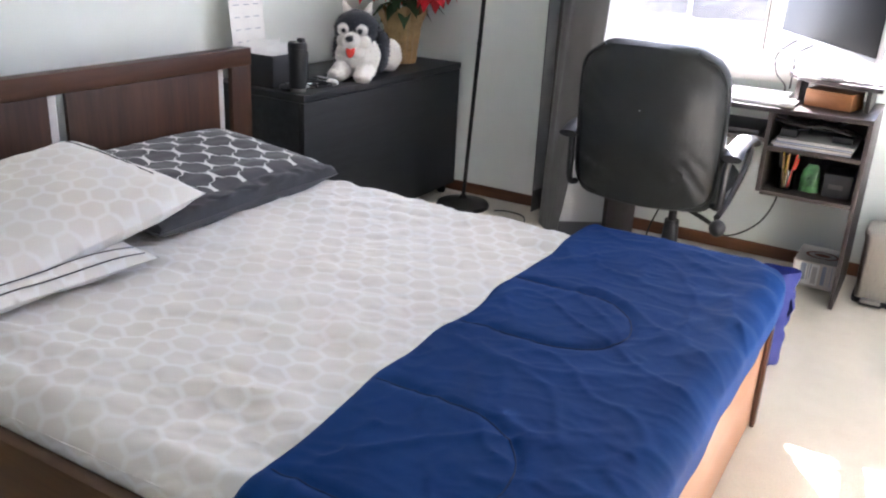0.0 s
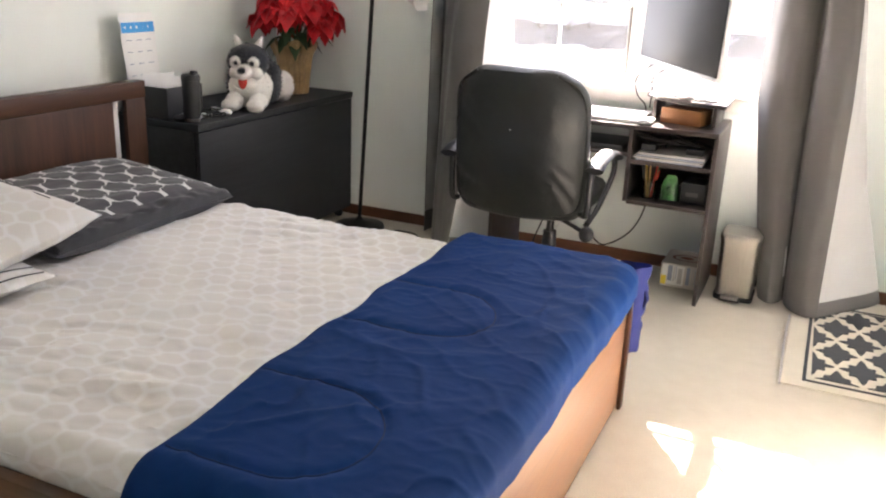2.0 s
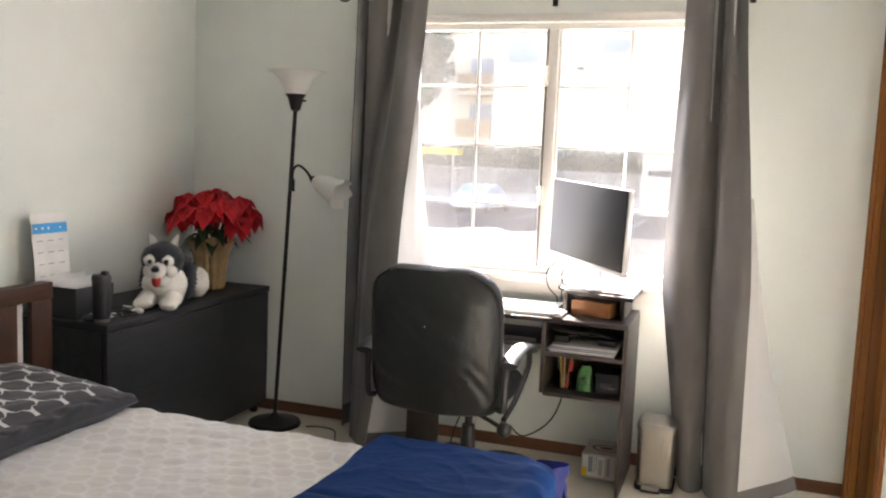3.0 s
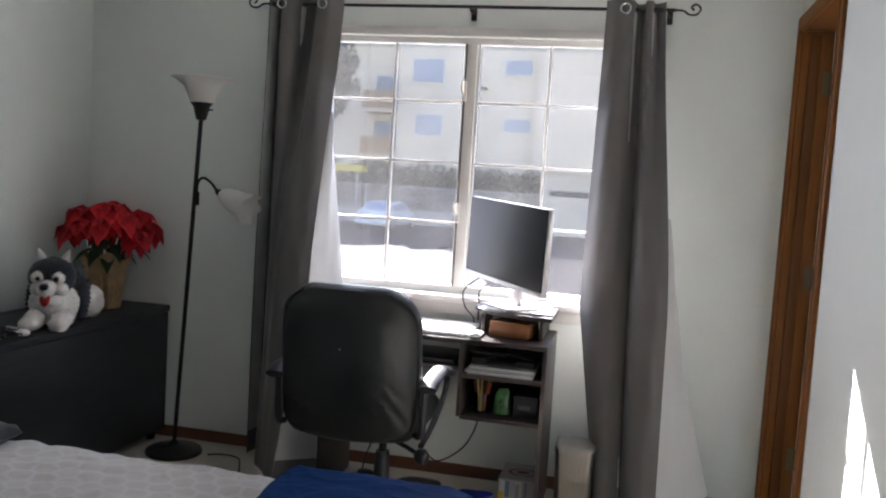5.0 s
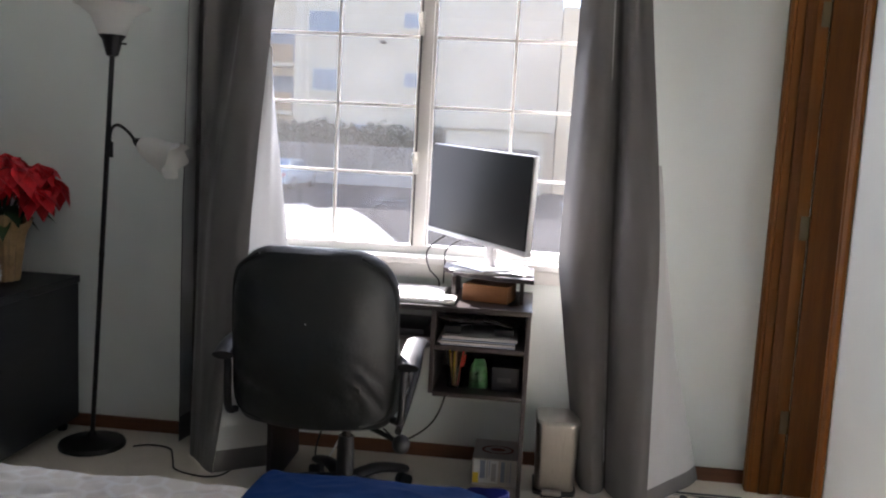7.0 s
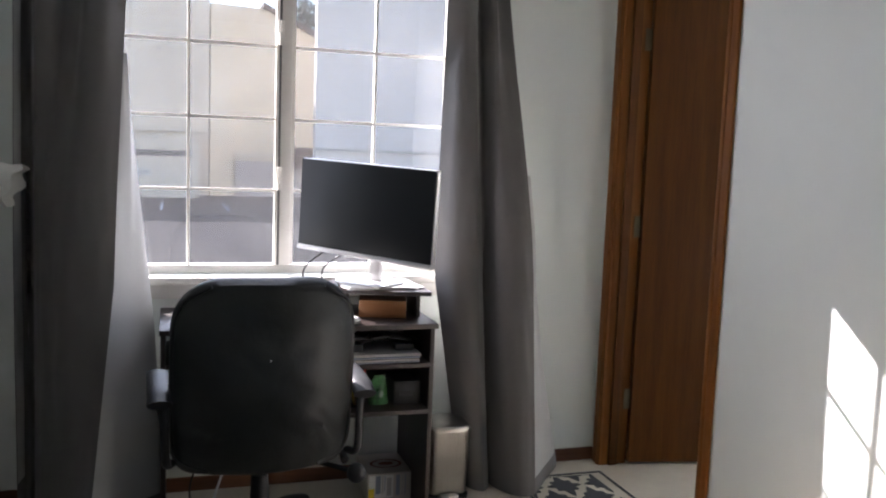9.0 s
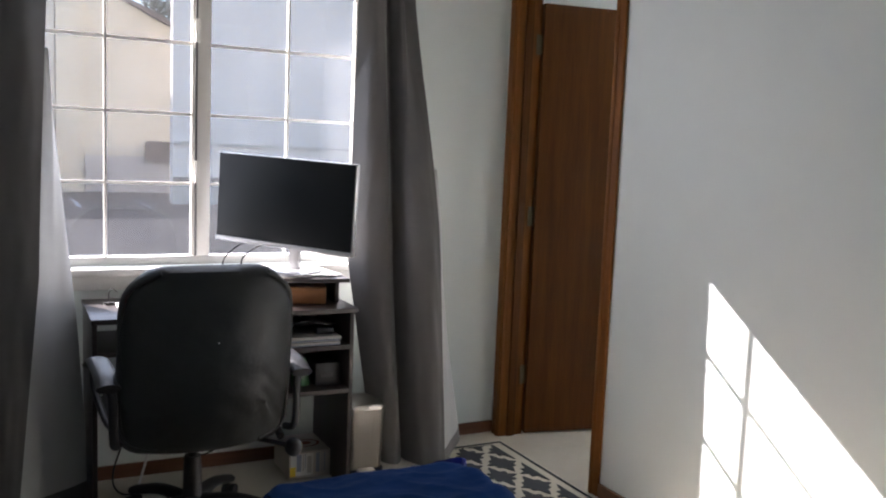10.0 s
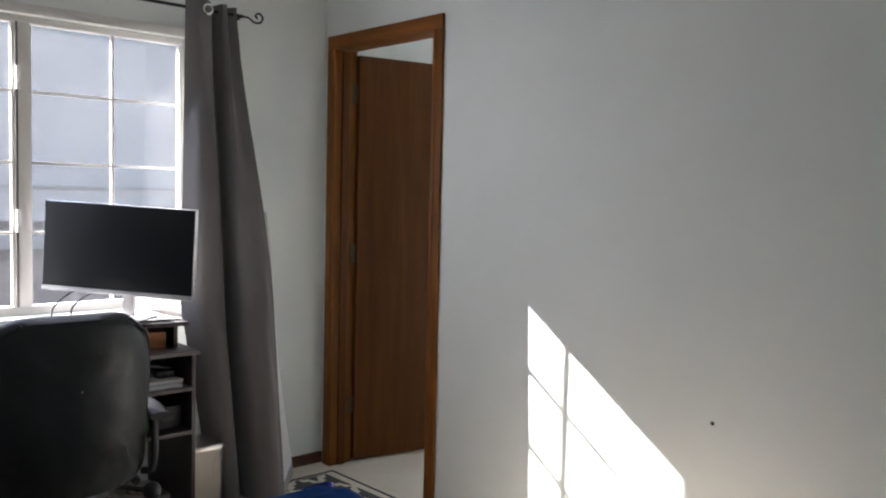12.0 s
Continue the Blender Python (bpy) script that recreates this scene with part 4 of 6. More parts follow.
# ---- floor lamp ----
def build_lamp():
    x, y = -2.565, -0.262
    l = thing("floor_lamp", (x, y, 0), "slim black floor lamp with frosted bowl and side reading arm", "lamp")
    fx, fy = -2.625, -0.218
    part("base", lathe([(0.128, 0), (0.13, 0.008), (0.125, 0.02), (0.06, 0.034), (0.02, 0.045), (0.012, 0.06)], (fx, fy), 32), BLACKMETAL, l)
    tx, ty = x + 0.035, y + 0.012
    part("pole", tube([(fx, fy, 0.04), (tx, ty, 1.57)], 0.0095, 12, 1), BLACKMETAL, l)
    part("joint", tube([Vector((fx, fy, 0)).lerp(Vector((tx, ty, 0)), k / 1.53) + Vector((0, 0, 0.04 + k)) for k in (0.74, 0.76)], 0.011, 12, 1), BLACKMETAL, l)
    part("socket_cup", lathe([(0.012, 1.55), (0.022, 1.556), (0.03, 1.585), (0.036, 1.61), (0.05, 1.63), (0.048, 1.634), (0.03, 1.62), (0.01, 1.61)], (tx, ty), 24), BLACKMETAL, l)
    part("switch", tube([(tx + 0.03, ty, 1.6), (tx + 0.055, ty, 1.6)], 0.004, 8, 1), BLACKMETAL, l)
    part("bowl", lathe([(0.03, 1.625), (0.05, 1.63), (0.062, 1.66), (0.078, 1.70), (0.115, 1.728), (0.14, 1.738), (0.136, 1.741), (0.11, 1.733), (0.073, 1.703), (0.055, 1.66), (0.03, 1.635)],
                       (tx, ty), 36), FROST, l, "flared frosted glass bowl")
    ax, ay, az = x + 0.021, y + 0.021, 1.20
    arm = part("side_arm", tube([(ax, ay, az), (ax + 0.004, ay, az + 0.07), (ax + 0.035, ay - 0.005, az + 0.095), (ax + 0.08, ay - 0.01, az + 0.07), (ax + 0.115, ay - 0.015, az + 0.03)], 0.006, 10, 6), BLACKMETAL, l)
    part("collar", tube([(ax, ay, az - 0.03), (ax, ay, az + 0.03)], 0.013, 12, 1), BLACKMETAL, arm)
    a, b = Vector((ax + 0.105, ay - 0.014, az + 0.04)), Vector((ax + 0.31, ay - 0.04, az - 0.045))
    part("arm_socket", tube([a, a.lerp(b, 0.17)], (0.01, 0.026), 14, 1), BLACKMETAL, arm)
    d = (b - a).normalized()
    q = d.to_track_quat("Z", "Y").to_matrix()
    rings = []
    for k, r in ((0.03, 0.026), (0.06, 0.042), (0.10, 0.052), (0.15, 0.06), (0.19, 0.075), (0.187, 0.071), (0.148, 0.056), (0.10, 0.048), (0.05, 0.033)):
        rings.append([a + q @ Vector(((r + (0.008 * math.cos(6 * t) if k > 0.17 else 0)) * math.cos(t), r * math.sin(t), k + (0.01 * math.cos(6 * t) if k > 0.17 else 0))) for t in [2 * math.pi * i / 36 for i in range(36)]])
    part("arm_shade", loft(rings), FROST, arm, "frilled frosted glass flower shade")


build_lamp()


def cable(label, pts, r=0.0032, mat=RUBBER, name="cable"):
    p = Vector(pts[len(pts) // 2])
    return solo(name, tube(pts, r, 8, 8), mat, label, "cable", at=p)


cable("thin black lamp cable trailing over the carpet", [(-2.46, -0.20, 0.006), (-2.40, -0.17, 0.006), (-2.31, -0.19, 0.005), (-2.25, -0.30, 0.005), (-2.2, -0.39, 0.005), (-2.09, -0.43, 0.005), (-2.02, -0.41, 0.006), (-1.995, -0.33, 0.006), (-1.98, -0.2, 0.006)])


# ---- things on the dresser ----
def build_husky():
    """A lying plush dog as one mesh: 0 white, 1 black, 2 red."""
    bm = bmesh.new()

    def blob(c, r, mat, turn=None, u=20, v=14):
        n0 = len(bm.faces)
        ball(c, r, bm, u, v, turn)
        bm.faces.ensure_lookup_table()
        for f in bm.faces[n0:]:
            f.material_index = mat
    blob((0, 0.17, 0.095), (0.10, 0.18, 0.095), 1)
    blob((0, 0.03, 0.08), (0.09, 0.09, 0.085), 0)
    for s in (-1, 1):
        blob((s * 0.09, 0.23, 0.06), (0.05, 0.10, 0.065), 0)
        blob((s * 0.085, 0.09, 0.09), (0.028, 0.05, 0.08), 1, rot("X", -15))
        blob((s * 0.048, -0.05, 0.034), (0.036, 0.085, 0.034), 0)
        blob((s * 0.05, -0.115, 0.026), (0.035, 0.036, 0.026), 0)
        # ears: black backs, white fronts
        rings = [[(s * (0.028 + 0.03 * k) + (0.026 * (1 - k) + 0.002) * math.cos(a) * 1.0, 0.012 + (0.014 * (1 - k) + 0.002) * math.sin(a), 0.235 + 0.058 * k) for a in [2 * math.pi * i / 12 for i in range(12)]] for k in (0, 0.35, 0.7, 1.0)]
        n0 = len(bm.faces)
        loft(rings, bm=bm)
        bm.faces.ensure_lookup_table()
        for f in bm.faces[n0:]:
            f.material_index = 0 if sum(v.co.y for v in f.verts) / len(f.verts) < 0.011 else 1
        blob((s * 0.034, -0.070, 0.190), (0.023, 0.018, 0.022), 0)
        blob((s * 0.031, -0.0905, 0.189), (0.0085, 0.0045, 0.0095), 1)
        blob((s * 0.036, -0.050, 0.150), (0.031, 0.036, 0.026), 0, rot("Y", s * 25))
    blob((0, 0.0, 0.19), (0.085, 0.08, 0.07), 1, None, 26, 18)
    blob((0, -0.075, 0.155), (0.034, 0.062, 0.03), 0, rot("X", 12))
    blob((0, -0.132, 0.164), (0.015, 0.011, 0.011), 1)
    blob((0, -0.112, 0.118), (0.018, 0.010, 0.03), 2, rot("X", -12))
    blob((0, -0.055, 0.112), (0.045, 0.045, 0.03), 0)
    rng = random.Random(9)
    bmesh.ops.recalc_face_normals(bm, faces=bm.faces)
    for v in bm.verts:
        v.normal_update()
        v.co += v.normal * 0.004 * noise.noise(v.co * 26)
    # pile: short tufts standing on the skin
    for f in list(bm.faces):
        if f.material_index == 2 or f.calc_area() < 2e-6:
            continue
        c = f.calc_center_median()
        for _ in range(1 + int(f.calc_area() / 2.2e-5)):
            p = c + Vector((rng.uniform(-1, 1), rng.uniform(-1, 1), rng.uniform(-1, 1))) * 0.003
            d = (f.normal + 0.8 * Vector((rng.uniform(-1, 1), rng.uniform(-1, 1), rng.uniform(-1.2, 0.6)))).normalized() * rng.uniform(0.003, 0.0065)
            w = f.normal.cross(d + Vector((0.001, 0.002, 0.003))).normalized() * 0.0016
            t = bm.faces.new((bm.verts.new(p - w), bm.verts.new(p + w), bm.verts.new(p + d)))
            t.material_index = f.material_index
    m = Matrix.Translation((-2.885, -0.76, DZT)) @ rot("Z", 24) @ Matrix.Diagonal((1.08, 1.08, 1.08, 1))
    bmesh.ops.transform(bm, matrix=m, verts=bm.verts)
    for v in bm.verts:
        v.co.z = max(v.co.z, DZT + 0.0005)
    solo("plush_dog", bm, [WHITEFUR, BLACKFUR, TONGUE], "black and white plush husky lying on the dresser", "toy", at=(-2.885, -0.76, DZT))


build_husky()


def leaf_mesh(bm, base, tip, width, cup, rng, pointed=1.0):
    """A pointed, slightly folded leaf blade."""
    d = tip - base
    side = d.cross(Vector((0, 0, 1))).normalized()
    if side.length < 0.1:
        side = Vector((1, 0, 0))
    up = side.cross(d).normalized()
    rows = []
    for k, w in ((0.0, 0.10), (0.2, 0.62), (0.42, 1.0), (0.62, 0.85), (0.82, 0.42), (1.0, 0.03)):
        c = base + d * k - Vector((0, 0, 1)) * cup * k * k
        wv = width * w * (1 + 0.15 * rng.uniform(-1, 1))
        rows.append([bm.verts.new(c - side * wv + up * wv * 0.3), bm.verts.new(c), bm.verts.new(c + side * wv + up * wv * 0.3)])
    for a, b in zip(rows, rows[1:]):
        for i in (0, 1):
            bm.faces.new((a[i], a[i + 1], b[i + 1], b[i]))


def build_poinsettia():
    x, y = -2.985, -0.25
    p = thing("poinsettia", (x, y, DZT), "red poinsettia in a gold-brown paper-wrapped pot on the dresser", "plant")
    rng = random.Random(4)
    rings = []
    for z, r in ((0.0, 0.06), (0.02, 0.066), (0.10, 0.075), (0.17, 0.082), (0.235, 0.105), (0.25, 0.108), (0.23, 0.09), (0.14, 0.07)):
        rings.append([(x + (r + 0.014 * (z / 0.25) * math.sin(7 * a + z * 8) + 0.006 * math.sin(13 * a)) * math.cos(a),
                       y + (r + 0.014 * (z / 0.25) * math.sin(7 * a + z * 8) + 0.006 * math.sin(13 * a)) * math.sin(a),
                       DZT + z + (0.02 * math.sin(5 * a) if z > 0.2 else 0)) for a in [2 * math.pi * i / 56 for i in range(56)]])
    part("wrapped_pot", loft(rings), GOLDPAPER, p, "crumpled gold-brown wrapping paper")
    heads = []
    for i in range(17):
        a = i * 2.399
        r = 0.02 + 0.15 * math.sqrt(i / 16)
        heads.append(Vector((x + r * math.cos(a) * 1.12, min(-0.05, y + r * math.sin(a) * 0.95), DZT + 0.50 - 0.17 * (r / 0.19) ** 2 + rng.uniform(-0.045, 0.03))))
    for h in heads:
        part("stem", tube([(x + rng.uniform(-0.02, 0.02), y + rng.uniform(-0.02, 0.02), DZT + 0.17), Vector((x, y, DZT + 0.3)).lerp(h, 0.6), h], 0.0035, 6, 4), LEAF, p)
        out = Vector((h.x - x, h.y - y, 0.12)).normalized()
        bm = bmesh.new()
        for k in range(16):
            a = k * 2.399 + rng.uniform(-0.3, 0.3)
            r = (0.045, 0.065, 0.085, 0.10)[k // 4] * rng.uniform(0.85, 1.15)
            d = Vector((math.cos(a), math.sin(a), 0.35 - 0.13 * k))
            d = (d + out * 0.45).normalized() * r
            leaf_mesh(bm, h + Vector((0, 0, 0.002 * k)), h + d + Vector((0, 0, 0.012)), r * 0.46, 0.015 + 0.03 * rng.random(), rng)
        for v in bm.verts:
            v.co.y = min(v.co.y, -0.012)
        part("flower_head", bm, BRACT, p, "red bracts of one flower")
        bm = bmesh.new()
        for k in range(5):
            ball(h + Vector((rng.uniform(-0.008, 0.008), rng.uniform(-0.008, 0.008), 0.012)), 0.0045, bm, 8, 5)
        part("flower_centre", bm, GOLDPAPER, p)
    for i in range(18):
        a = i * 2.399 + 0.5
        r = rng.uniform(0.07, 0.19)
        z = DZT + rng.uniform(0.24, 0.34)
        b = Vector((x + 0.4 * r * math.cos(a), y + 0.4 * r * math.sin(a), z))
        t = Vector((x + 1.15 * r * math.cos(a), min(-0.02, y + 1.1 * r * math.sin(a)), z - 0.03))
        bm = bmesh.new()
        leaf_mesh(bm, b, t, 0.03, 0.05, rng)
        part("leaf", bm, LEAF, p, "dark green leaf")


build_poinsettia()


def build_file_box():
    b = thing("paper_box", (-3.06, -1.10, DZT), "open black box stuffed with white papers on the dresser", "box")
    x0, x1, y0, y1, z1 = -3.17, -2.95, -1.215, -1.0, DZT + 0.125
    for nm, q in (("side", (x0, x0 + 0.006, y0, y1)), ("side", (x1 - 0.006, x1, y0, y1)), ("end", (x0 + 0.006, x1 - 0.006, y0, y0 + 0.006)), ("end", (x0 + 0.006, x1 - 0.006, y1 - 0.006, y1))):
        part(nm, box(*q, DZT + 0.0005, z1, 0.0015), PLASTIC, b)
    part("bottom", box(x0 + 0.006, x1 - 0.006, y0 + 0.006, y1 - 0.006, DZT + 0.0005, DZT + 0.006, 0), PLASTIC, b)
    rng = random.Random(7)
    for i in range(4):
        x = x0 + 0.04 + 0.035 * i

        def f(u, v, x=x, i=i):
            return (x + 0.03 * v * v * (0.3 + 0.1 * i) + 0.008 * n3(u * 3, v * 3, i), y0 + 0.012 + u * (y1 - y0 - 0.024), DZT + 0.007 + v * (0.10 + 0.02 * ((i * 3) % 4)) + 0.01 * n3(u * 2, i))
        q = solo("paper", sheet(f, 8, 8), PAPER, "white sheet of paper standing in the black box", "paper", "papers in the box", at=(x, -1.1, DZT + 0.007))
    # a wall planner sheet leaning behind the box
    def g(u, v):
        return (-3.155 - 0.05 * v + 0.006 * n3(u * 3, v * 3), -1.20 + u * 0.195 + 0.012 * v, DZT + 0.0065 + 0.395 * v)
    c = thing("calendar", (-3.2, -1.14, DZT), "white printed calendar sheet with a blue header against the wall", "calendar")
    part("sheet", sheet(g, 8, 14), PAPER, c)

    def stripe(u0, u1, v0, v1):
        return sheet(lambda u, v: tuple(Vector(g(u0 + (u1 - u0) * u, v0 + (v1 - v0) * v)) + Vector((0.0018, 0, 0))), 6, 3)
    part("header", stripe(0.02, 0.98, 0.80, 0.905), CYAN, c, "bright blue header band")
    for r in range(4):
        for k in range(3):
            u = 0.12 + 0.29 * k
            part("printed_line", stripe(u, u + 0.16, 0.72 - 0.12 * r, 0.728 - 0.12 * r), PRINT, c)
    for k in range(5):
        part("header_mark", stripe(0.1 + 0.17 * k, 0.15 + 0.17 * k, 0.842, 0.865), PAPER, c)


build_file_box()


def build_tumbler():
    x, y = -2.852, -1.185
    t = thing("tumbler", (x, y, DZT), "tall black insulated tumbler with a steel foot", "tumbler")
    part("body", lathe([(0.030, DZT + 0.014), (0.034, DZT + 0.03), (0.036, DZT + 0.165)], (x, y), 28), PLASTIC, t)
    part("foot_ring", lathe([(0.029, DZT + 0.0005), (0.031, DZT + 0.004), (0.031, DZT + 0.0135)], (x, y), 28), STEEL, t, "steel foot ring")
    lid = part("lid", lathe([(0.037, DZT + 0.1655), (0.037, DZT + 0.18), (0.033, DZT + 0.188)], (x, y), 28), PLASTIC, t)
    part("spout", box(x + 0.004, x + 0.03, y - 0.01, y + 0.01, DZT + 0.1885, DZT + 0.204, 0.004), PLASTIC, lid)


build_tumbler()


def small_things():
    z = DZT
    solo("mouse", ball((-2.90, -1.195, z + 0.013), (0.03, 0.045, 0.0125), turn=rot("Z", 30)), PLASTIC, "small dark computer mouse on the dresser", "mouse", at=(-2.9, -1.195, z))
    x, y = -3.08, -0.90
    p = thing("succulent", (x, y, z), "tiny dark succulent in a white pot", "plant")
    part("pot", lathe([(0.02, z + 0.0005), (0.027, z + 0.05), (0.024, z + 0.05), (0.02, z + 0.04)], (x, y), 20), WHITEPLASTIC, p)
    bm = bmesh.new()
    rng = random.Random(2)
    for i in range(22):
        a, e = i * 2.4, 0.3 + 1.1 * (i / 22)
        d = Vector((math.cos(a) * math.cos(e), math.sin(a) * math.cos(e), math.sin(e)))
        c = Vector((x, y, z + 0.045))
        leaf_mesh(bm, c, c + d * 0.034, 0.007, 0.0, rng)
    part("rosette", bm, LEAF, p)
    b = thing("bottle", (-3.10, -0.985, z), "small white bottle with a dark cap", "bottle")
    part("body", lathe([(0.017, z + 0.0005), (0.018, z + 0.07), (0.01, z + 0.09)], (-3.10, -0.985), 18), WHITEPLASTIC, b)
    part("cap", lathe([(0.011, z + 0.0905), (0.011, z + 0.108)], (-3.10, -0.985), 16), PLASTIC, b)
    # loose coins, keys and chargers
    for i in range(9):
        a = Vector((-2.93 + rng.uniform(-0.09, 0.07), -1.02 + rng.uniform(-0.1, 0.1), z + 0.004))
        ang = rng.uniform(0, 180)
        bm = box(-0.028, 0.028, -0.008, 0.008, -0.0035, 0.0035 + 0.004 * (i % 3), 0.002)
        bmesh.ops.transform(bm, matrix=Matrix.Translation(a) @ rot("Z", ang), verts=bm.verts)
        solo("pen_case" if i % 3 == 0 else "charger" if i % 3 == 1 else "key_fob", bm, (PLASTIC, STEEL, WHITEPLASTIC)[i % 3],
             ("slim black case among the dresser clutter", "small steel charger among the dresser clutter", "small pale key fob among the dresser clutter")[i % 3], "clutter", "dresser clutter", at=a)
    for i in range(3):
        c = Vector((-2.94 + 0.03 * i, -1.0 - 0.03 * i, z + 0.010))
        pts = [c + Vector((0.05 * math.cos(k * 1.1 + i) + 0.008 * k, 0.045 * math.sin(k * 1.1 + i), 0.003 * (k % 3))) for k in range(9)]
        cable("coiled thin black cable on the dresser top", pts, 0.0025)
    solo("paw_toy", ball((-2.835, -0.99, z + 0.014), (0.032, 0.022, 0.0135), turn=rot("Z", -20)), WHITEFUR, "small white plush paw lying on the dresser", "toy", at=(-2.835, -0.99, z))


small_things()


# ---- things on and in the desk ----
def desk_things():
    z = KZ
    k = thing("keyboard", (-1.30, -0.40, z), "slim white keyboard on the desk", "keyboard")
    part("body", box(-1.47, -1.165, -0.455, -0.335, z + 0.0005, z + 0.012, 0.004), WHITEPLASTIC, k)
    for r in range(5):
        for c in range(14):
            x = -1.462 + 0.0208 * c
            part("key", box(x, x + 0.018, -0.448 + 0.0218 * r, -0.43 + 0.0218 * r, z + 0.0122, z + 0.0165, 0), WHITEPLASTIC, k)
    solo("mouse", ball((-1.19, -0.465 + 0.012, z + 0.0135), (0.026, 0.022, 0.013)), WHITEPLASTIC, "small white mouse beside the keyboard", "mouse", at=(-1.19, -0.453, z))
    solo("notebook", box(-1.52, -1.22, -0.31, -0.12, z + 0.0005, z + 0.008, 0.002), PAPER, "stack of white papers at the back of the desk", "paper", at=(-1.37, -0.2, z))
    # wooden box under the riser
    b = thing("wooden_box", (-1.06, -0.30, z), "small orange pine box under the monitor riser", "box")
    m = Matrix.Translation((-1.05, -0.30, z)) @ rot("Z", -14)
    for nm, q in (("front", (-0.085, 0.085, -0.06, -0.052, 0.0005, 0.055)), ("side", (-0.085, -0.077, -0.0515, 0.06, 0.0005, 0.055)), ("side", (0.077, 0.085, -0.0515, 0.06, 0.0005, 0.055)),
                  ("lid", (-0.085, 0.085, -0.06, 0.06, 0.0555, 0.062)), ("bottom", (-0.0765, 0.0765, -0.0515, 0.06, 0.0005, 0.005))):
        bm = box(*q, 0.0015)
        bmesh.ops.transform(bm, matrix=m, verts=bm.verts)
        part(nm, bm, ORANGEWOOD, b)
    for i, (dx, ang, zz) in enumerate(((0, 0, 0.825), (0.015, 6, 0.8282), (-0.01, -4, 0.8313))):
        bm = box(-0.14, 0.125, -0.115, 0.11, 0, 0.003, 0.0005)
        bmesh.ops.transform(bm, matrix=Matrix.Translation((-1.045 + dx, -0.215, zz)) @ rot("Z", ang), verts=bm.verts)
        solo("document", bm, GREYPAPER if i == 1 else PAPER, "loose white document under the monitor base", "paper", "papers under the monitor", at=(-1.045, -0.215, zz))
    cable("black monitor cable looping down behind the desk", [(-1.17, -0.14, 0.97), (-1.25, -0.11, 0.93), (-1.31, -0.10, 0.87), (-1.30, -0.10, 0.80), (-1.26, -0.09, 0.75), (-1.27, -0.06, 0.68)], 0.003)
    cable("black power cable hanging from the monitor", [(-1.10, -0.16, 0.955), (-1.17, -0.13, 0.93), (-1.235, -0.11, 0.88), (-1.24, -0.09, 0.82), (-1.245, -0.065, 0.74)], 0.003)
    # upper right bay: tangle of cables, paper stack on the shelf
    rng = random.Random(11)
    for i in range(7):
        c = Vector((-1.07 + rng.uniform(-0.09, 0.09), -0.29 + rng.uniform(-0.06, 0.06), 0.632 + 0.006 * i))
        pts = [c + Vector((rng.uniform(-0.075, 0.075), rng.uniform(-0.09, 0.06), rng.uniform(-0.008, 0.03))) for _ in range(8)]
        cable("black cable in a tangle on the desk shelf", pts, 0.004)
    solo("adapter", box(-1.20, -1.14, -0.40, -0.33, 0.6135, 0.642, 0.006), PLASTIC, "black power adapter among tangled cables", "adapter", at=(-1.17, -0.36, 0.61))
    solo("adapter", box(-1.02, -0.95, -0.39, -0.34, 0.6135, 0.638, 0.006), PLASTIC, "black power adapter among tangled cables", "adapter", at=(-0.98, -0.36, 0.61))
    for i in range(6):
        o = rng.uniform(-0.01, 0.01)
        solo("magazine", box(-1.21 + o, -0.945 + o, -0.445 + o, -0.19, 0.5815 + 0.0053 * i, 0.5865 + 0.0053 * i, 0.001), GREYPAPER if i % 3 else PRINT,
             "stacked magazine lying on the desk shelf", "magazine", "paper stack on the shelf", at=(-1.08, -0.3, 0.5815 + 0.0053 * i))
    # lower right bay
    x, y = -1.155, -0.36
    c = thing("pencil_cup", (x, y, 0.411), "clear cup full of pens on the lowest shelf", "cup")
    part("cup", lathe([(0.03, 0.4115), (0.034, 0.49), (0.031, 0.49), (0.028, 0.416)], (x, y), 20), CLEAR, c)
    for i in range(9):
        a = i * 2.399
        solo("pen", tube([(x + 0.012 * math.cos(a), y + 0.012 * math.sin(a), 0.417), (x + 0.035 * math.cos(a), y + 0.035 * math.sin(a), 0.53 + 0.012 * (i % 3))], 0.0035, 8, 1),
             (TONGUE, YELLOW, WOODSTICK, GREENBAG, PLASTIC)[i % 5], ("red", "yellow", "wooden", "green", "black")[i % 5] + " pen standing in the clear cup", "pen", "pens in the cup", at=(x, y, 0.417))

    def bag(u, v):
        a = 2 * math.pi * u
        r = 0.034 * (1 - 0.5 * v ** 3) + 0.006 * n3(u * 6, v * 5)
        return (-1.07 + 1.05 * r * math.cos(a), -0.35 + (0.75 - 0.55 * v) * r * math.sin(a), 0.4115 + 0.105 * v)
    solo("snack_packet", sheet(bag, 28, 12), GREENBAG, "crumpled shiny green packet on the desk shelf", "packet", at=(-1.07, -0.35, 0.4115))
    b = thing("black_box", (-0.97, -0.32, 0.411), "small black device box on the lowest shelf", "box")
    part("body", box(-1.02, -0.92, -0.39, -0.25, 0.4115, 0.50, 0.006), PLASTIC, b)
    part("label", box(-1.0, -0.95, -0.3915, -0.3905, 0.445, 0.462, 0), DARKINK, b, "dark printed label")
    solo("laptop", box(-1.60, -1.27, -0.43, -0.20, 0.6085, 0.628, 0.004), PLASTIC, "closed black laptop on the desk's inner shelf", "laptop", at=(-1.43, -0.3, 0.6085))
    # small wire stand at the desk's far end
    s = thing("desk_lamp_clip", (-1.74, -0.2, z), "small metal clip stand on the desk", "stand")
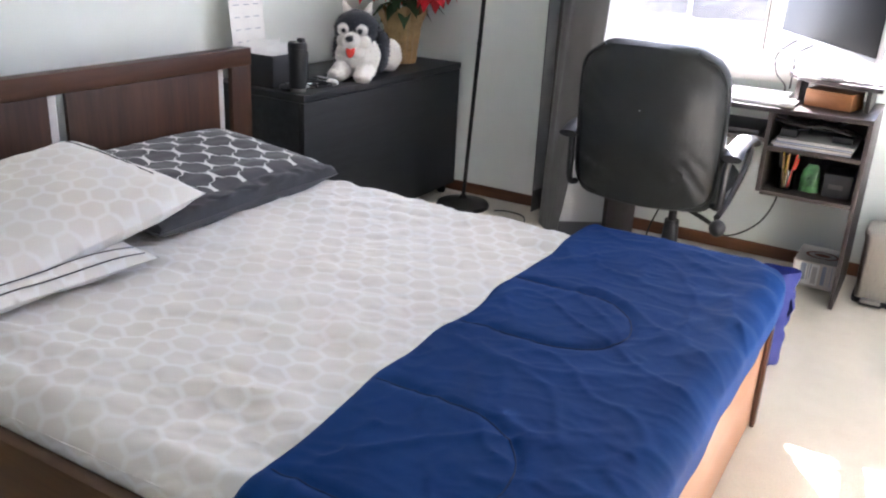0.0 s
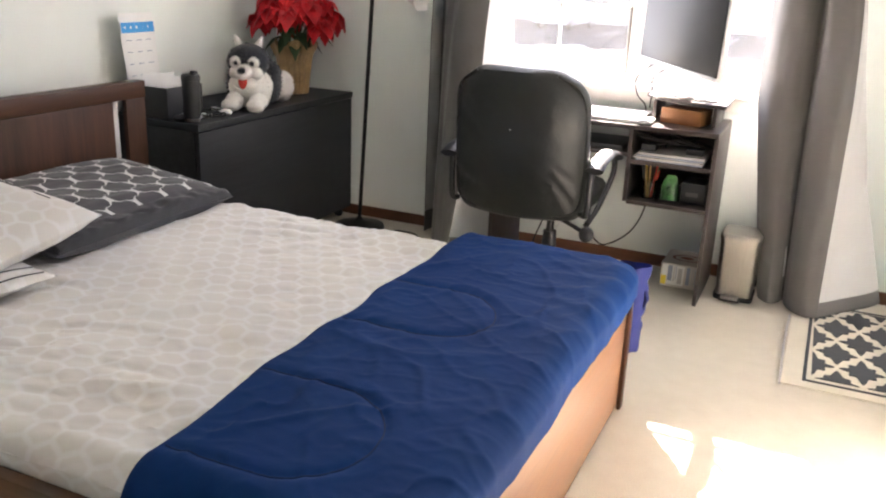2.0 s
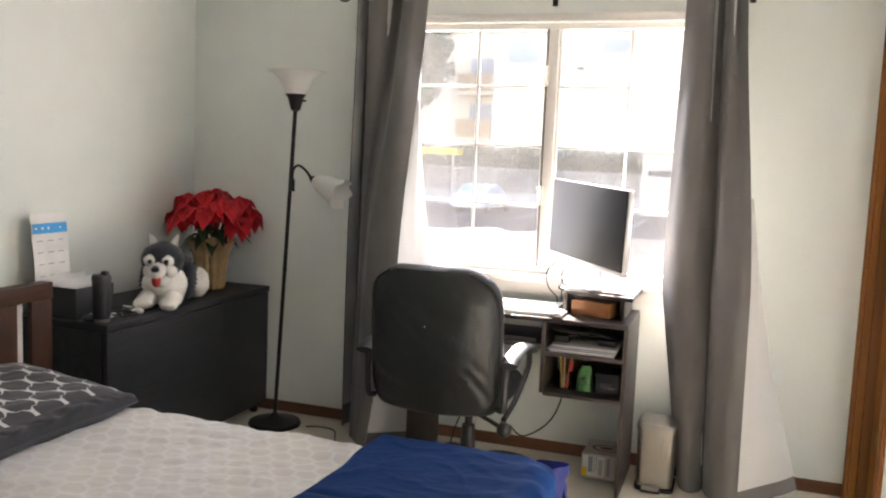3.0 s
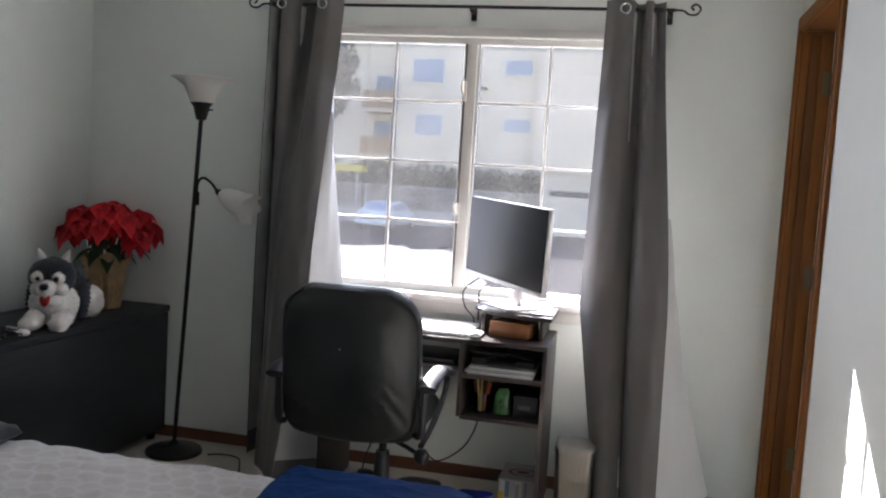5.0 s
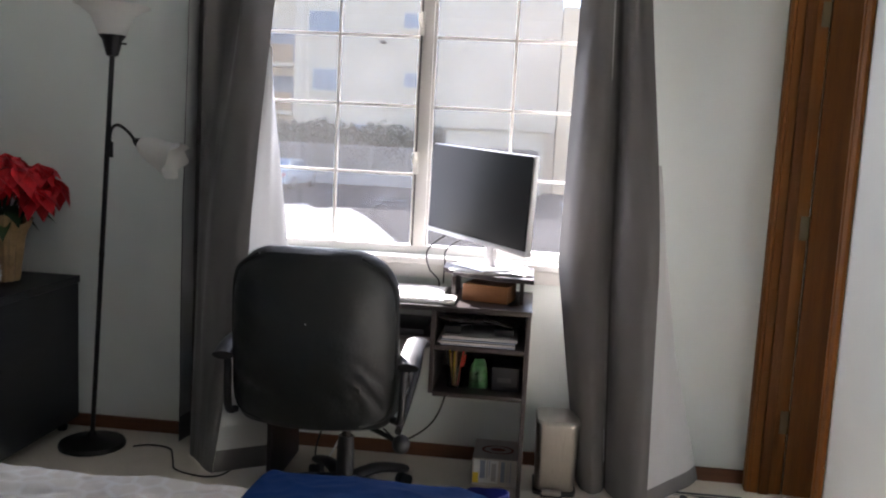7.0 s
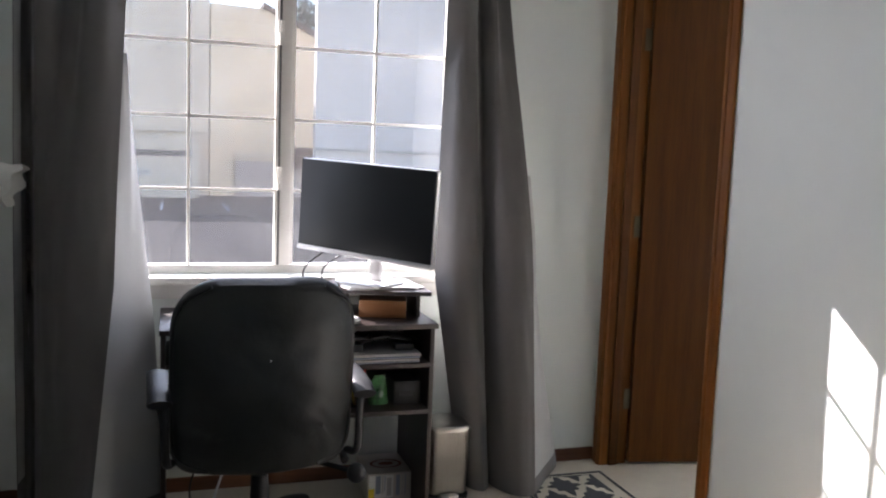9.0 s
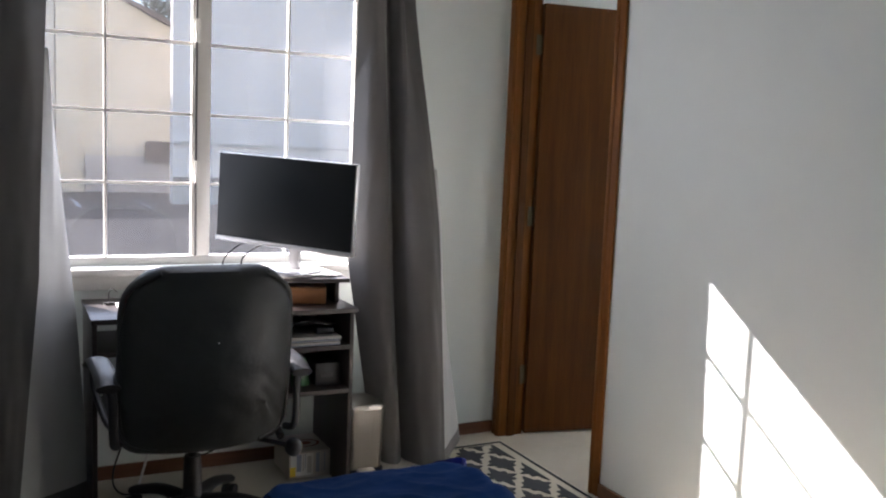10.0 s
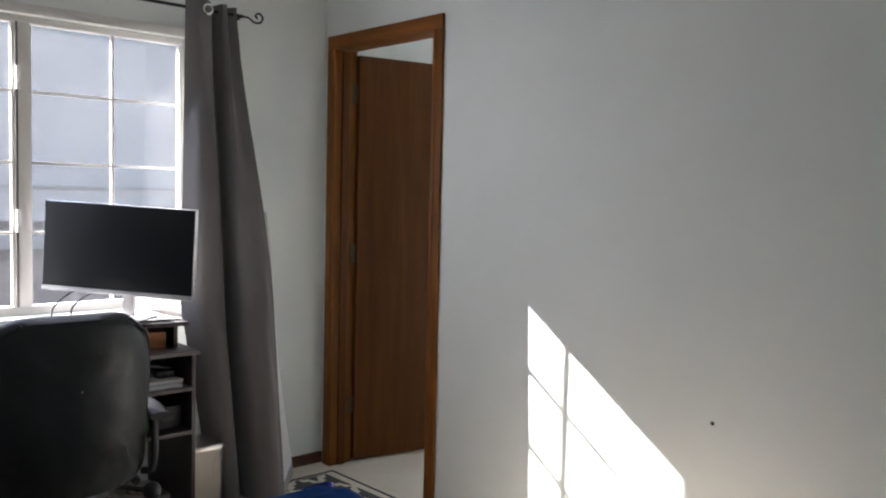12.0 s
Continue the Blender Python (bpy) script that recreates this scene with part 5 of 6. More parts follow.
    part("foot", lathe([(0.022, z + 0.0005), (0.02, z + 0.008)], (-1.74, -0.2), 16), BLACKMETAL, s)
    part("wire", tube([(-1.74, -0.2, z + 0.008), (-1.742, -0.2, z + 0.04), (-1.73, -0.2, z + 0.06), (-1.715, -0.2, z + 0.045)], 0.002, 8, 5), BLACKMETAL, s)
    solo("note_pad", box(-1.72, -1.60, -0.36, -0.2, z + 0.0005, z + 0.006, 0.001), PAPER, "small white note pad on the desk", "paper", at=(-1.66, -0.28, z))
    # cables under the desk
    cable("black cable hanging below the desk", [(-1.22, -0.08, 0.42), (-1.21, -0.10, 0.3), (-1.26, -0.13, 0.18), (-1.38, -0.1, 0.09), (-1.46, -0.06, 0.12)], 0.0035)
    cable("black cable hanging behind the chair", [(-1.62, -0.08, 0.5), (-1.66, -0.09, 0.25), (-1.72, -0.11, 0.06), (-1.70, -0.18, 0.006), (-1.62, -0.2, 0.006)], 0.0035)
    cable("white cable hanging to the carpet under the desk", [(-1.56, -0.08, 0.5), (-1.57, -0.12, 0.25), (-1.64, -0.22, 0.05), (-1.70, -0.35, 0.006), (-1.74, -0.42, 0.006)], 0.0045, WHITEPLASTIC)


desk_things()


# ---- things on the floor ----
def build_can():
    c = thing("trash_can", (-0.765, -0.21, 0), "small brushed steel pedal bin beside the desk", "trash can")

    def ring(grow, z, lift=0.0):
        return [(-0.765 + x, -0.215 + y, z + lift * (1 - (y / 0.1) ** 2)) for x, y in rounded(0.077 + grow, 0.088 + grow, 0.026, 6)]
    part("plinth", loft([ring(0.003, 0.0), ring(0.004, 0.014), ring(-0.002, 0.018)]), PLASTIC, c, "black plastic plinth")
    part("body", loft([ring(-0.004, 0.0185), ring(0.0, 0.12), ring(0.002, 0.262)]), STEEL, c)
    lid = part("lid", loft([ring(0.005, 0.2625), ring(0.006, 0.278), ring(0.0, 0.288), ring(-0.03, 0.293, 0.003)]), STEEL, c)
    part("hinge_strip", box(-0.70, -0.684, -0.13, -0.12, 0.02, 0.278, 0.003), PLASTIC, c)
    part("pedal", box(-0.81, -0.74, -0.345, -0.308, 0.016, 0.028, 0.004), STEEL, c)
    part("pedal_arm", box(-0.815, -0.735, -0.335, -0.29, 0.004, 0.0155, 0.002), PLASTIC, c)


build_can()


def build_parcel():
    x0, x1, y0, y1, h = -1.078, -0.897, -0.262, -0.045, 0.108
    p = thing("parcel", ((x0 + x1) / 2, (y0 + y1) / 2, 0), "light cardboard parcel with printed labels under the desk", "box")
    part("carton", box(x0, x1, y0, y1, 0.0005, h, 0.003), CARD, p)
    part("tape", box((x0 + x1) / 2 - 0.02, (x0 + x1) / 2 + 0.02, y0 + 0.002, y1 - 0.002, h + 0.0002, h + 0.001, 0), CARD, p)
    cx, cy = -0.985, -0.16
    ring = [(cx + 0.058 * math.cos(a), cy + 0.042 * math.sin(a), h + 0.0005) for a in [2 * math.pi * i / 40 for i in range(41)]]
    part("stamp_ring", tube(ring, 0.0055, 6, 1, squash=0.15), REDINK, p, "brown-red printed oval")
    part("stamp_centre", sheet(lambda u, v: (cx + 0.03 * v * math.cos(6.2832 * u), cy + 0.018 * v * math.sin(6.2832 * u), h + 0.0012), 24, 2), REDINK, p)
    part("shipping_label", box(x0 + 0.006, x0 + 0.1, y0 - 0.0012, y0 - 0.0002, 0.012, h - 0.006, 0), PAPER, p, "white shipping label")
    part("yellow_sticker", box(x0 + 0.003, x0 + 0.026, y0 - 0.0022, y0 - 0.0014, 0.01, 0.05, 0), YELLOW, p, "yellow sticker")
    for i, (a, b, lo, hi) in enumerate(((0.03, 0.05, 0.03, 0.10), (0.055, 0.06, 0.03, 0.10), (0.065, 0.068, 0.04, 0.1), (0.074, 0.092, 0.02, 0.09), (0.11, 0.125, 0.02, 0.1), (0.132, 0.138, 0.02, 0.1), (0.145, 0.148, 0.02, 0.1))):
        part("printed_bar", box(x0 + a, x0 + b, y0 - 0.0022, y0 - 0.0014, lo, hi, 0), GREYPAPER if i % 2 else PRINT, p)


build_parcel()


def build_rug():
    x0, x1, y0, y1 = -0.52, -0.035, -1.03, -0.145
    r = thing("rug", ((x0 + x1) / 2, (y0 + y1) / 2, 0), "small cream rug with a dark trellis pattern by the door", "rug")

    bm = box(x0, x1, y0, y1, 0.0005, 0.008, 0.004)
    part("ground", bm, CREAM, r, "cream wool ground")
    lo_x, hi_x, lo_y, hi_y = -0.432, -0.100, y0 + 0.085, y1 - 0.055

    def motif(cx, cy, wide):
        """A barbed quatrefoil, cut straight where the border crosses it."""
        ring = []
        for i in range(48):
            t = 2 * math.pi * i / 48
            c, q = math.cos(t), math.sin(t)
            rad = (1 + (0.12 if wide else 0.17) * math.cos(8 * (t - math.pi / 4))) / (abs(c) / 0.064 + abs(q) / 0.092)
            ring.append((min(hi_x, max(lo_x, cx + rad * c)), min(hi_y, max(lo_y, cy + rad * q))))
        if max(p[0] for p in ring) - min(p[0] for p in ring) < 0.02 or max(p[1] for p in ring) - min(p[1] for p in ring) < 0.02:
            return
        bm = bmesh.new()
        rows = [[bm.verts.new((px - 0.016 * ((py - y0) / (y1 - y0) - 0.5), py, z)) for px, py in ring] for z in (0.0075, 0.0105)]
        hub = bm.verts.new((sum(v.co.x for v in rows[1]) / 48, sum(v.co.y for v in rows[1]) / 48, 0.0105))
        for i in range(48):
            j = (i + 1) % 48
            bm.faces.new((rows[0][i], rows[0][j], rows[1][j], rows[1][i]))
            bm.faces.new((rows[1][i], rows[1][j], hub))
        bmesh.ops.remove_doubles(bm, verts=bm.verts, dist=0.0004)
        part("motif", bm, INK, r, smooth=False)

    for j in range(-3, 4):
        for i in range(-2, 3):
            motif(-0.350 + 0.165 * i, -0.685 + 0.262 * j, True)
            motif(-0.2675 + 0.165 * i, -0.554 + 0.262 * j, False)
    for a, b, c, d in ((x0 + 0.066, x0 + 0.078, y0 + 0.045, y1 - 0.03), (x1 - 0.027, x1 - 0.015, y0 + 0.045, y1 - 0.03), (x0 + 0.0785, x1 - 0.0275, y0 + 0.045, y0 + 0.057), (x0 + 0.0785, x1 - 0.0275, y1 - 0.042, y1 - 0.03)):
        part("border_line", box(a, b, c, d, 0.0082, 0.0115, 0.001), INK, r, "black woven border")
    pts = [(x0 - 0.002, y0 - 0.005, 0.004), (x0 - 0.012, -0.6, 0.004), (x0 - 0.008, -0.35, 0.004)]
    part("bound_edge", tube(pts, 0.0045, 6, 5), GREYPAPER, r, "loose grey binding thread")


build_rug()


def build_shoe(at, turn):
    m = Matrix.Translation(at) @ rot("Z", turn)
    s = thing("sneaker", at, "black and white sneaker on the carpet beside the bed", "shoe")

    def outline(k):
        return 0.036 + 0.012 * math.sin(math.pi * (k * 1.05 - 0.05)) * (0.4 + 0.6 * k) if 0.02 < k < 0.98 else 0.015

    def ring(z, grow, zf=0.0):
        out = []
        for i in range(32):
            a = 2 * math.pi * i / 32
            k = 0.5 + 0.5 * math.cos(a)
            out.append(Vector((0.28 * k - 0.14, (outline(k) + grow) * math.sin(a), z + zf * (1 - k) ** 2)))
        return out
    bm = loft([ring(0.0, 0), ring(0.012, 0.004), ring(0.028, 0.002)])
    bmesh.ops.transform(bm, matrix=m, verts=bm.verts)
    part("sole", bm, WHITEPLASTIC, s, "white rubber sole")
    bm = loft([ring(0.0285, 0.0), ring(0.055, -0.002, 0.02), ring(0.072, -0.012, 0.045), ring(0.078, -0.022, 0.055)])
    bmesh.ops.transform(bm, matrix=m, verts=bm.verts)
    part("upper", bm, PLASTIC, s, "black upper")
    for i in range(5):
        x = -0.01 + 0.022 * i
        bm = tube([(x, -0.026, 0.074), (x + 0.004, 0, 0.084), (x, 0.026, 0.074)], 0.004, 6, 4)
        bmesh.ops.transform(bm, matrix=m, verts=bm.verts)
        part("lace", bm, WHITEPLASTIC, s, "white lace")


build_shoe((-2.09, -2.87, 0), 10)
build_shoe((-1.90, -2.78, 0), 24)
solo("wall_plug", lathe([(0.0065, 0), (0.005, 0.003), (0.002, 0.004)], (0, 0), 12), DARKINK, "small dark screw plug in the painted wall", "screw").matrix_world = Matrix.Translation((-0.0005, -2.143, 0.651)) @ rot("Y", -90)


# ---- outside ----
# asphalt colour lowered to carry the shade beside the pale sunlit area
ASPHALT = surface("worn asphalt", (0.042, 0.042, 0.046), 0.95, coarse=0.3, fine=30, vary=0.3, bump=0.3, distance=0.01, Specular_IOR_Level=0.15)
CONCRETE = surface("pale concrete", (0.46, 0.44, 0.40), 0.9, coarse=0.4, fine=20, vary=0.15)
STUCCO = surface("cream stucco", (0.74, 0.65, 0.51), 0.9, coarse=0.25, fine=14, vary=0.07, bump=0.0)
STUCCO_Y = surface("yellow stucco", (0.86, 0.73, 0.53), 0.9, coarse=0.25, fine=14, vary=0.07, bump=0.0)
STUCCO_B = surface("blue-grey stucco", (0.80, 0.73, 0.67), 0.9, coarse=0.25, fine=14, vary=0.06, bump=0.0)
TAN = surface("tan timber balcony", (0.36, 0.24, 0.12), 0.8)
LATTICE = surface("weathered lattice", (0.46, 0.42, 0.39), 0.85)
FARGLASS = surface("distant window glass", (0.22, 0.29, 0.38), 0.1, vary=0.2)
DARKSLOT = surface("dark shuttered opening", (0.05, 0.05, 0.055), 0.6)
ROOFING = surface("brown roof shingles", (0.14, 0.10, 0.08), 0.9, coarse=0.5)
CARWHITE = surface("white car paint", (0.72, 0.72, 0.72), 0.2, vary=0.03, Coat_Weight=0.6)
TYRE = surface("tyre rubber", (0.015, 0.015, 0.016), 0.8)
HEDGE = surface("hedge leaves", (0.03, 0.062, 0.026), 0.7, coarse=1.5, vary=0.4)
LINEPAINT = surface("white line paint", (0.6, 0.6, 0.58), 0.8)
AWNING = surface("yellow canvas", (0.6, 0.5, 0.04), 0.8)
BARK = surface("bark", (0.1, 0.07, 0.05), 0.9)
G = -1.35

solo("ground", sheet(lambda u, v: (-900 + 1800 * u, 0.16 + 1500 * v * v, G), 12, 12), ASPHALT, "grey asphalt car park reaching to the buildings", "ground", kind="structure")
solo("pavement", box(-60, 40, 0.2, 9.0, G - 0.05, G + 0.12, 0), CONCRETE, "pale concrete walk along the building", "pavement", kind="structure")
# pale area with its edge cut along the shadow line paints sunlit ground
sunlit_outline = [(-60, 9.2), (-1.5, 9.2), (-3.6, 16.0), (-4.7, 19.6), (-6.1, 24.0), (-7.5, 27.6), (-8.6, 26.6), (-9.4, 28.6), (-10.5, 26.4), (-60, 27.5)]
solo("driveway", loft([[(x, y, z) for x, y in sunlit_outline] for z in (G - 0.05, G + 0.03)]), CONCRETE, "pale concrete driveway, its outline painting the sunlit area of the car park", "driveway", kind="structure", smooth=False)
for i in range(8):
    x = -13.0 + 2.7 * i
    solo("parking_line", box(x, x + 0.12, 33.5, 38.8, G, G + 0.006, 0), LINEPAINT, "faded white parking line on the asphalt", "road marking", "parking lines", kind="structure", at=(x, 36, G))

for i, y in enumerate((30.5, 33.0, 36.0, 39.5)):
    x = -7.4 - 0.13 * (y - 28)
    solo("parking_line", box(x, -4.9, y, y + 0.14, G, G + 0.006, 0), LINEPAINT, "faded white hatch line on the asphalt", "road marking", "parking lines", kind="structure", at=(x, y, G))


def facade_window(b, x0, x1, z0, z1, y, cols=2):
    w = part("window", box(x0, x1, y - 0.06, y - 0.005, z0, z1, 0.01), TRIM, b, "white framed window")
    n = (x1 - x0 - 0.08) / cols
    for i in range(cols):
        part("pane", box(x0 + 0.05 + n * i, x0 + 0.03 + n * (i + 1), y - 0.075, y - 0.062, z0 + 0.06, z1 - 0.06, 0), FARGLASS, w, "bluish glass")
    part("sill", box(x0 - 0.06, x1 + 0.06, y - 0.13, y - 0.062, z0 - 0.07, z0 - 0.002, 0), STUCCO, w)


def build_apartments():
    y = 46.0
    b = thing("apartment_building", (-10, y, G), "three-storey cream stucco apartment building across the car park", "building")
    part("wall", box(-15.0, -6.6, y, y + 10, G, 10.6, 0), STUCCO, b, smooth=False)
    part("wall", box(-22.0, -15.0, y + 1.6, y + 10, G, 10.6, 0), STUCCO, b, smooth=False)
    part("wall", box(-6.6, 0.2, y - 0.8, y + 10, G, 9.6, 0), STUCCO, b, smooth=False)
    part("roof", box(-22.3, -6.3, y - 0.4, y + 10.3, 10.6, 10.95, 0), ROOFING, b)
    for z in (3.0, 6.2):
        part("ledge", box(-15.0, -6.6, y - 0.05, y - 0.002, z - 0.08, z, 0), STUCCO, b)
    for q in ((-8.69, -7.05, 7.47, 8.4), (-8.55, -6.95, 4.19, 5.05)):
        facade_window(b, *q, y)
    for q in ((-14.2, -12.25, 6.9, 8.35), (-13.9, -12.2, 3.8, 5.1), (-11.3, -10.2, 0.8, 2.0)):
        facade_window(b, *q, y)
    for z in (2.55, 5.3):
        bal = part("balcony", box(-17.2, -15.05, y - 0.2, y + 1.55, z - 0.2, z, 0), STUCCO, b)
        part("railing", box(-17.2, -15.05, y - 0.22, y - 0.14, z + 0.002, z + 1.05, 0), TAN, bal, "tan slatted balcony railing")
        part("balcony_door", box(-16.9, -15.4, y + 1.53, y + 1.598, z + 0.01, z + 2.1, 0), FARGLASS, b)
    for x, z in ((-9.9, 6.6), (-5.2, 6.3), (-2.5, 6.3)):
        part("vent", box(x, x + 0.3, y - 0.95, y - 0.82 if x > -6 else y - 0.005, z, z + 0.1, 0), DARKSLOT, b)


def build_gable():
    y = 45.4
    b = thing("gabled_house", (3, y, G), "cream gabled house with a sloping roof beyond the car park", "building")
    prof = [(0.25, G), (9.6, G), (9.6, 5.75), (3.1, 8.85), (0.25, 8.95)]
    bm = loft([[(x, y, z) for x, z in prof], [(x, y + 9, z) for x, z in prof]])
    part("wall", bm, STUCCO_Y, b, smooth=False)
    part("corner_pilaster", box(0.26, 1.5, y - 0.25, y - 0.005, G, 8.6, 0), STUCCO_Y, b)
    bm = loft([[(x, yy, z) for x, z in ((3.0, 8.92), (10.0, 5.58), (10.0, 5.83), (3.0, 9.17))] for yy in (y - 0.4, y + 9.2)])
    part("roof", bm, ROOFING, b, smooth=False)
    part("low_wall", box(1.6, 9.6, y - 0.35, y - 0.006, G, 0.6, 0), LATTICE, b, "low weathered grey wall")
    part("shed", box(4.57, 6.2, y - 0.6, y - 0.36, 0.3, 1.42, 0), ROOFING, b, "brown timber shed")
    part("band", box(1.6, 9.6, y - 0.12, y - 0.007, 0.75, 1.05, 0), STUCCO, b)


def build_carport():
    y = 42.5
    b = thing("carport", (-3, y, G), "low cream stucco garage block with a dark slot", "building")
    part("wall", box(-5.6, -0.4, y, y + 2.4, G, 2.0, 0), STUCCO, b, smooth=False)
    part("roof", box(-5.8, -0.2, y - 0.25, y + 2.5, 2.005, 2.2, 0), STUCCO, b)
    part("slot", box(-5.3, -0.7, y - 0.03, y - 0.003, 0.75, 1.05, 0), DARKSLOT, b, "dark horizontal strip")
    part("sign_board", box(-3.5, -2.7, y - 0.05, y - 0.004, -0.25, 0.1, 0), TRIM, b)
    for i in range(4):
        part("sign_mark", box(-3.4 + 0.17 * i, -3.29 + 0.17 * i, y - 0.06, y - 0.052, -0.14, 0.0, 0), DARKSLOT, b)


def build_wing():
    b = thing("grey_building", (15, 36, G), "blue-grey stucco building standing in its own shade", "building")
    part("wall", box(4.5, 34, 36, 36.7, G, 12, 0), STUCCO_B, b, smooth=False)
    part("band", box(4.505, 34, 35.9, 35.995, 0.6, 1.2, 0), STUCCO_B, b)
    # dark strip painted along the wall for a shadowed ledge
    part("slot", box(4.52, 34, 35.86, 35.925, -0.45, -0.13, 0), DARKSLOT, b, "dark horizontal strip")
    part("ledge", box(4.5, 34, 35.8, 35.898, 1.3, 1.42, 0), CONCRETE, b)
    part("base", box(4.51, 34, 35.93, 35.996, G, -0.3, 0), CONCRETE, b)


build_apartments()
build_gable()
build_carport()
build_wing()


def build_fence():
    y = 43.0
    f = thing("lattice_fence", (-10, y, G), "weathered lattice fence on a low wall before the hedge", "fence")
    part("base_wall", box(-22, -5.7, y, y + 0.2, G, -0.55, 0), LATTICE, f)
    for i in range(9):
        x = -21.9 + 2.02 * i
        part("post", box(x, x + 0.1, y + 0.05, y + 0.15, -0.55, 0.72, 0), LATTICE, f)
    part("rail", box(-22, -5.7, y + 0.07, y + 0.13, 0.725, 0.8, 0), LATTICE, f)
    bm = bmesh.new()
    for i in range(72):
        x = -22.5 + 0.235 * i
        for s in (-1, 1):
            a, b2 = Vector((x if s > 0 else x + 1.2, y + 0.1 + 0.012 * s, -0.54)), Vector((x + 1.2 if s > 0 else x, y + 0.1 + 0.012 * s, 0.72))
            loft([[a + Vector((-0.03, -0.01, 0)), a + Vector((0.03, -0.01, 0)), a + Vector((0.03, 0.01, 0)), a + Vector((-0.03, 0.01, 0))],
                  [b2 + Vector((-0.03, -0.01, 0)), b2 + Vector((0.03, -0.01, 0)), b2 + Vector((0.03, 0.01, 0)), b2 + Vector((-0.03, 0.01, 0))]], bm=bm)
    part("lattice", bm, LATTICE, f, smooth=False)


build_fence()


def foliage(name, centres, n, size, label, category, seed, trunk=None):
    """Clumps of many small leaves."""
    rng = random.Random(seed)
    verts, faces = [], []
    for c, r in centres:
        for _ in range(n):
            d = Vector((rng.gauss(0, 1), rng.gauss(0, 1), rng.gauss(0, 1))).normalized() * (rng.random() ** 0.4)
            p = Vector(c) + Vector((d.x * r[0], d.y * r[1], d.z * r[2]))
            a = Vector((rng.gauss(0, 1), rng.gauss(0, 1), rng.gauss(0, 1))).normalized() * size
            b = a.orthogonal().normalized() * size * 0.5
            i = len(verts)
            verts += [p - a, p - b, p + a, p + b]
            faces.append((i, i + 1, i + 2, i + 3))
    me = bpy.data.meshes.new(name)
    me.from_pydata([tuple(v) for v in verts], [], faces)
    me.materials.append(HEDGE)
    return me


hedge = tagged(new("hedge", foliage("hedge", [((-20 + 0.9 * i, 44.4, 0.4 + 0.15 * math.sin(i * 1.7)), (0.9, 0.8, 1.75)) for i in range(16)], 700, 0.16, "", "", 3)),
               "clipped dark green hedge behind the lattice fence", "hedge", kind="stuff")
for i, (x, y, h) in enumerate(((6.0, 62, 13.5), (11, 68, 15), (-19.5, 42, 9.5), (1.0, 66, 13))):
    t = thing("tree", (x, y, G), "broad leafy green tree beyond the roofs", "tree")
    part("trunk", tube([(x, y, G), (x + 0.2, y, G + h * 0.3), (x - 0.1, y, G + h * 0.6)], (0.28, 0.12), 10, 4), BARK, t)
    rng = random.Random(i)
    cl = []
    for k in range(9):
        a = k * 2.4
        c = (x + 1.7 * math.cos(a) * rng.uniform(0.5, 1.2), y + 1.7 * math.sin(a), G + h * (0.6 + 0.36 * rng.random()))
        cl.append((c, (1.3, 1.3, 1.1)))
        part("limb", tube([(x, y, G + h * 0.4), c], (0.1, 0.03), 6, 1), BARK, t)
    crown = new("crown", foliage("crown", [((a - x, b - y, c - G), r) for (a, b, c), r in cl], 420, 0.2, "", "", i))
    crown.parent = t
solo("awning", box(-18.2, -15.6, 41.6, 42.6, 1.45, 1.8, 0.02), AWNING, "bright yellow canvas awning by the fence", "awning", at=(-17, 42, 1.45))
solo("awning_post", box(-16.0, -15.9, 41.9, 42.0, G, 1.449, 0), LATTICE, "thin post carrying the yellow awning", "post", at=(-15.95, 41.95, G))


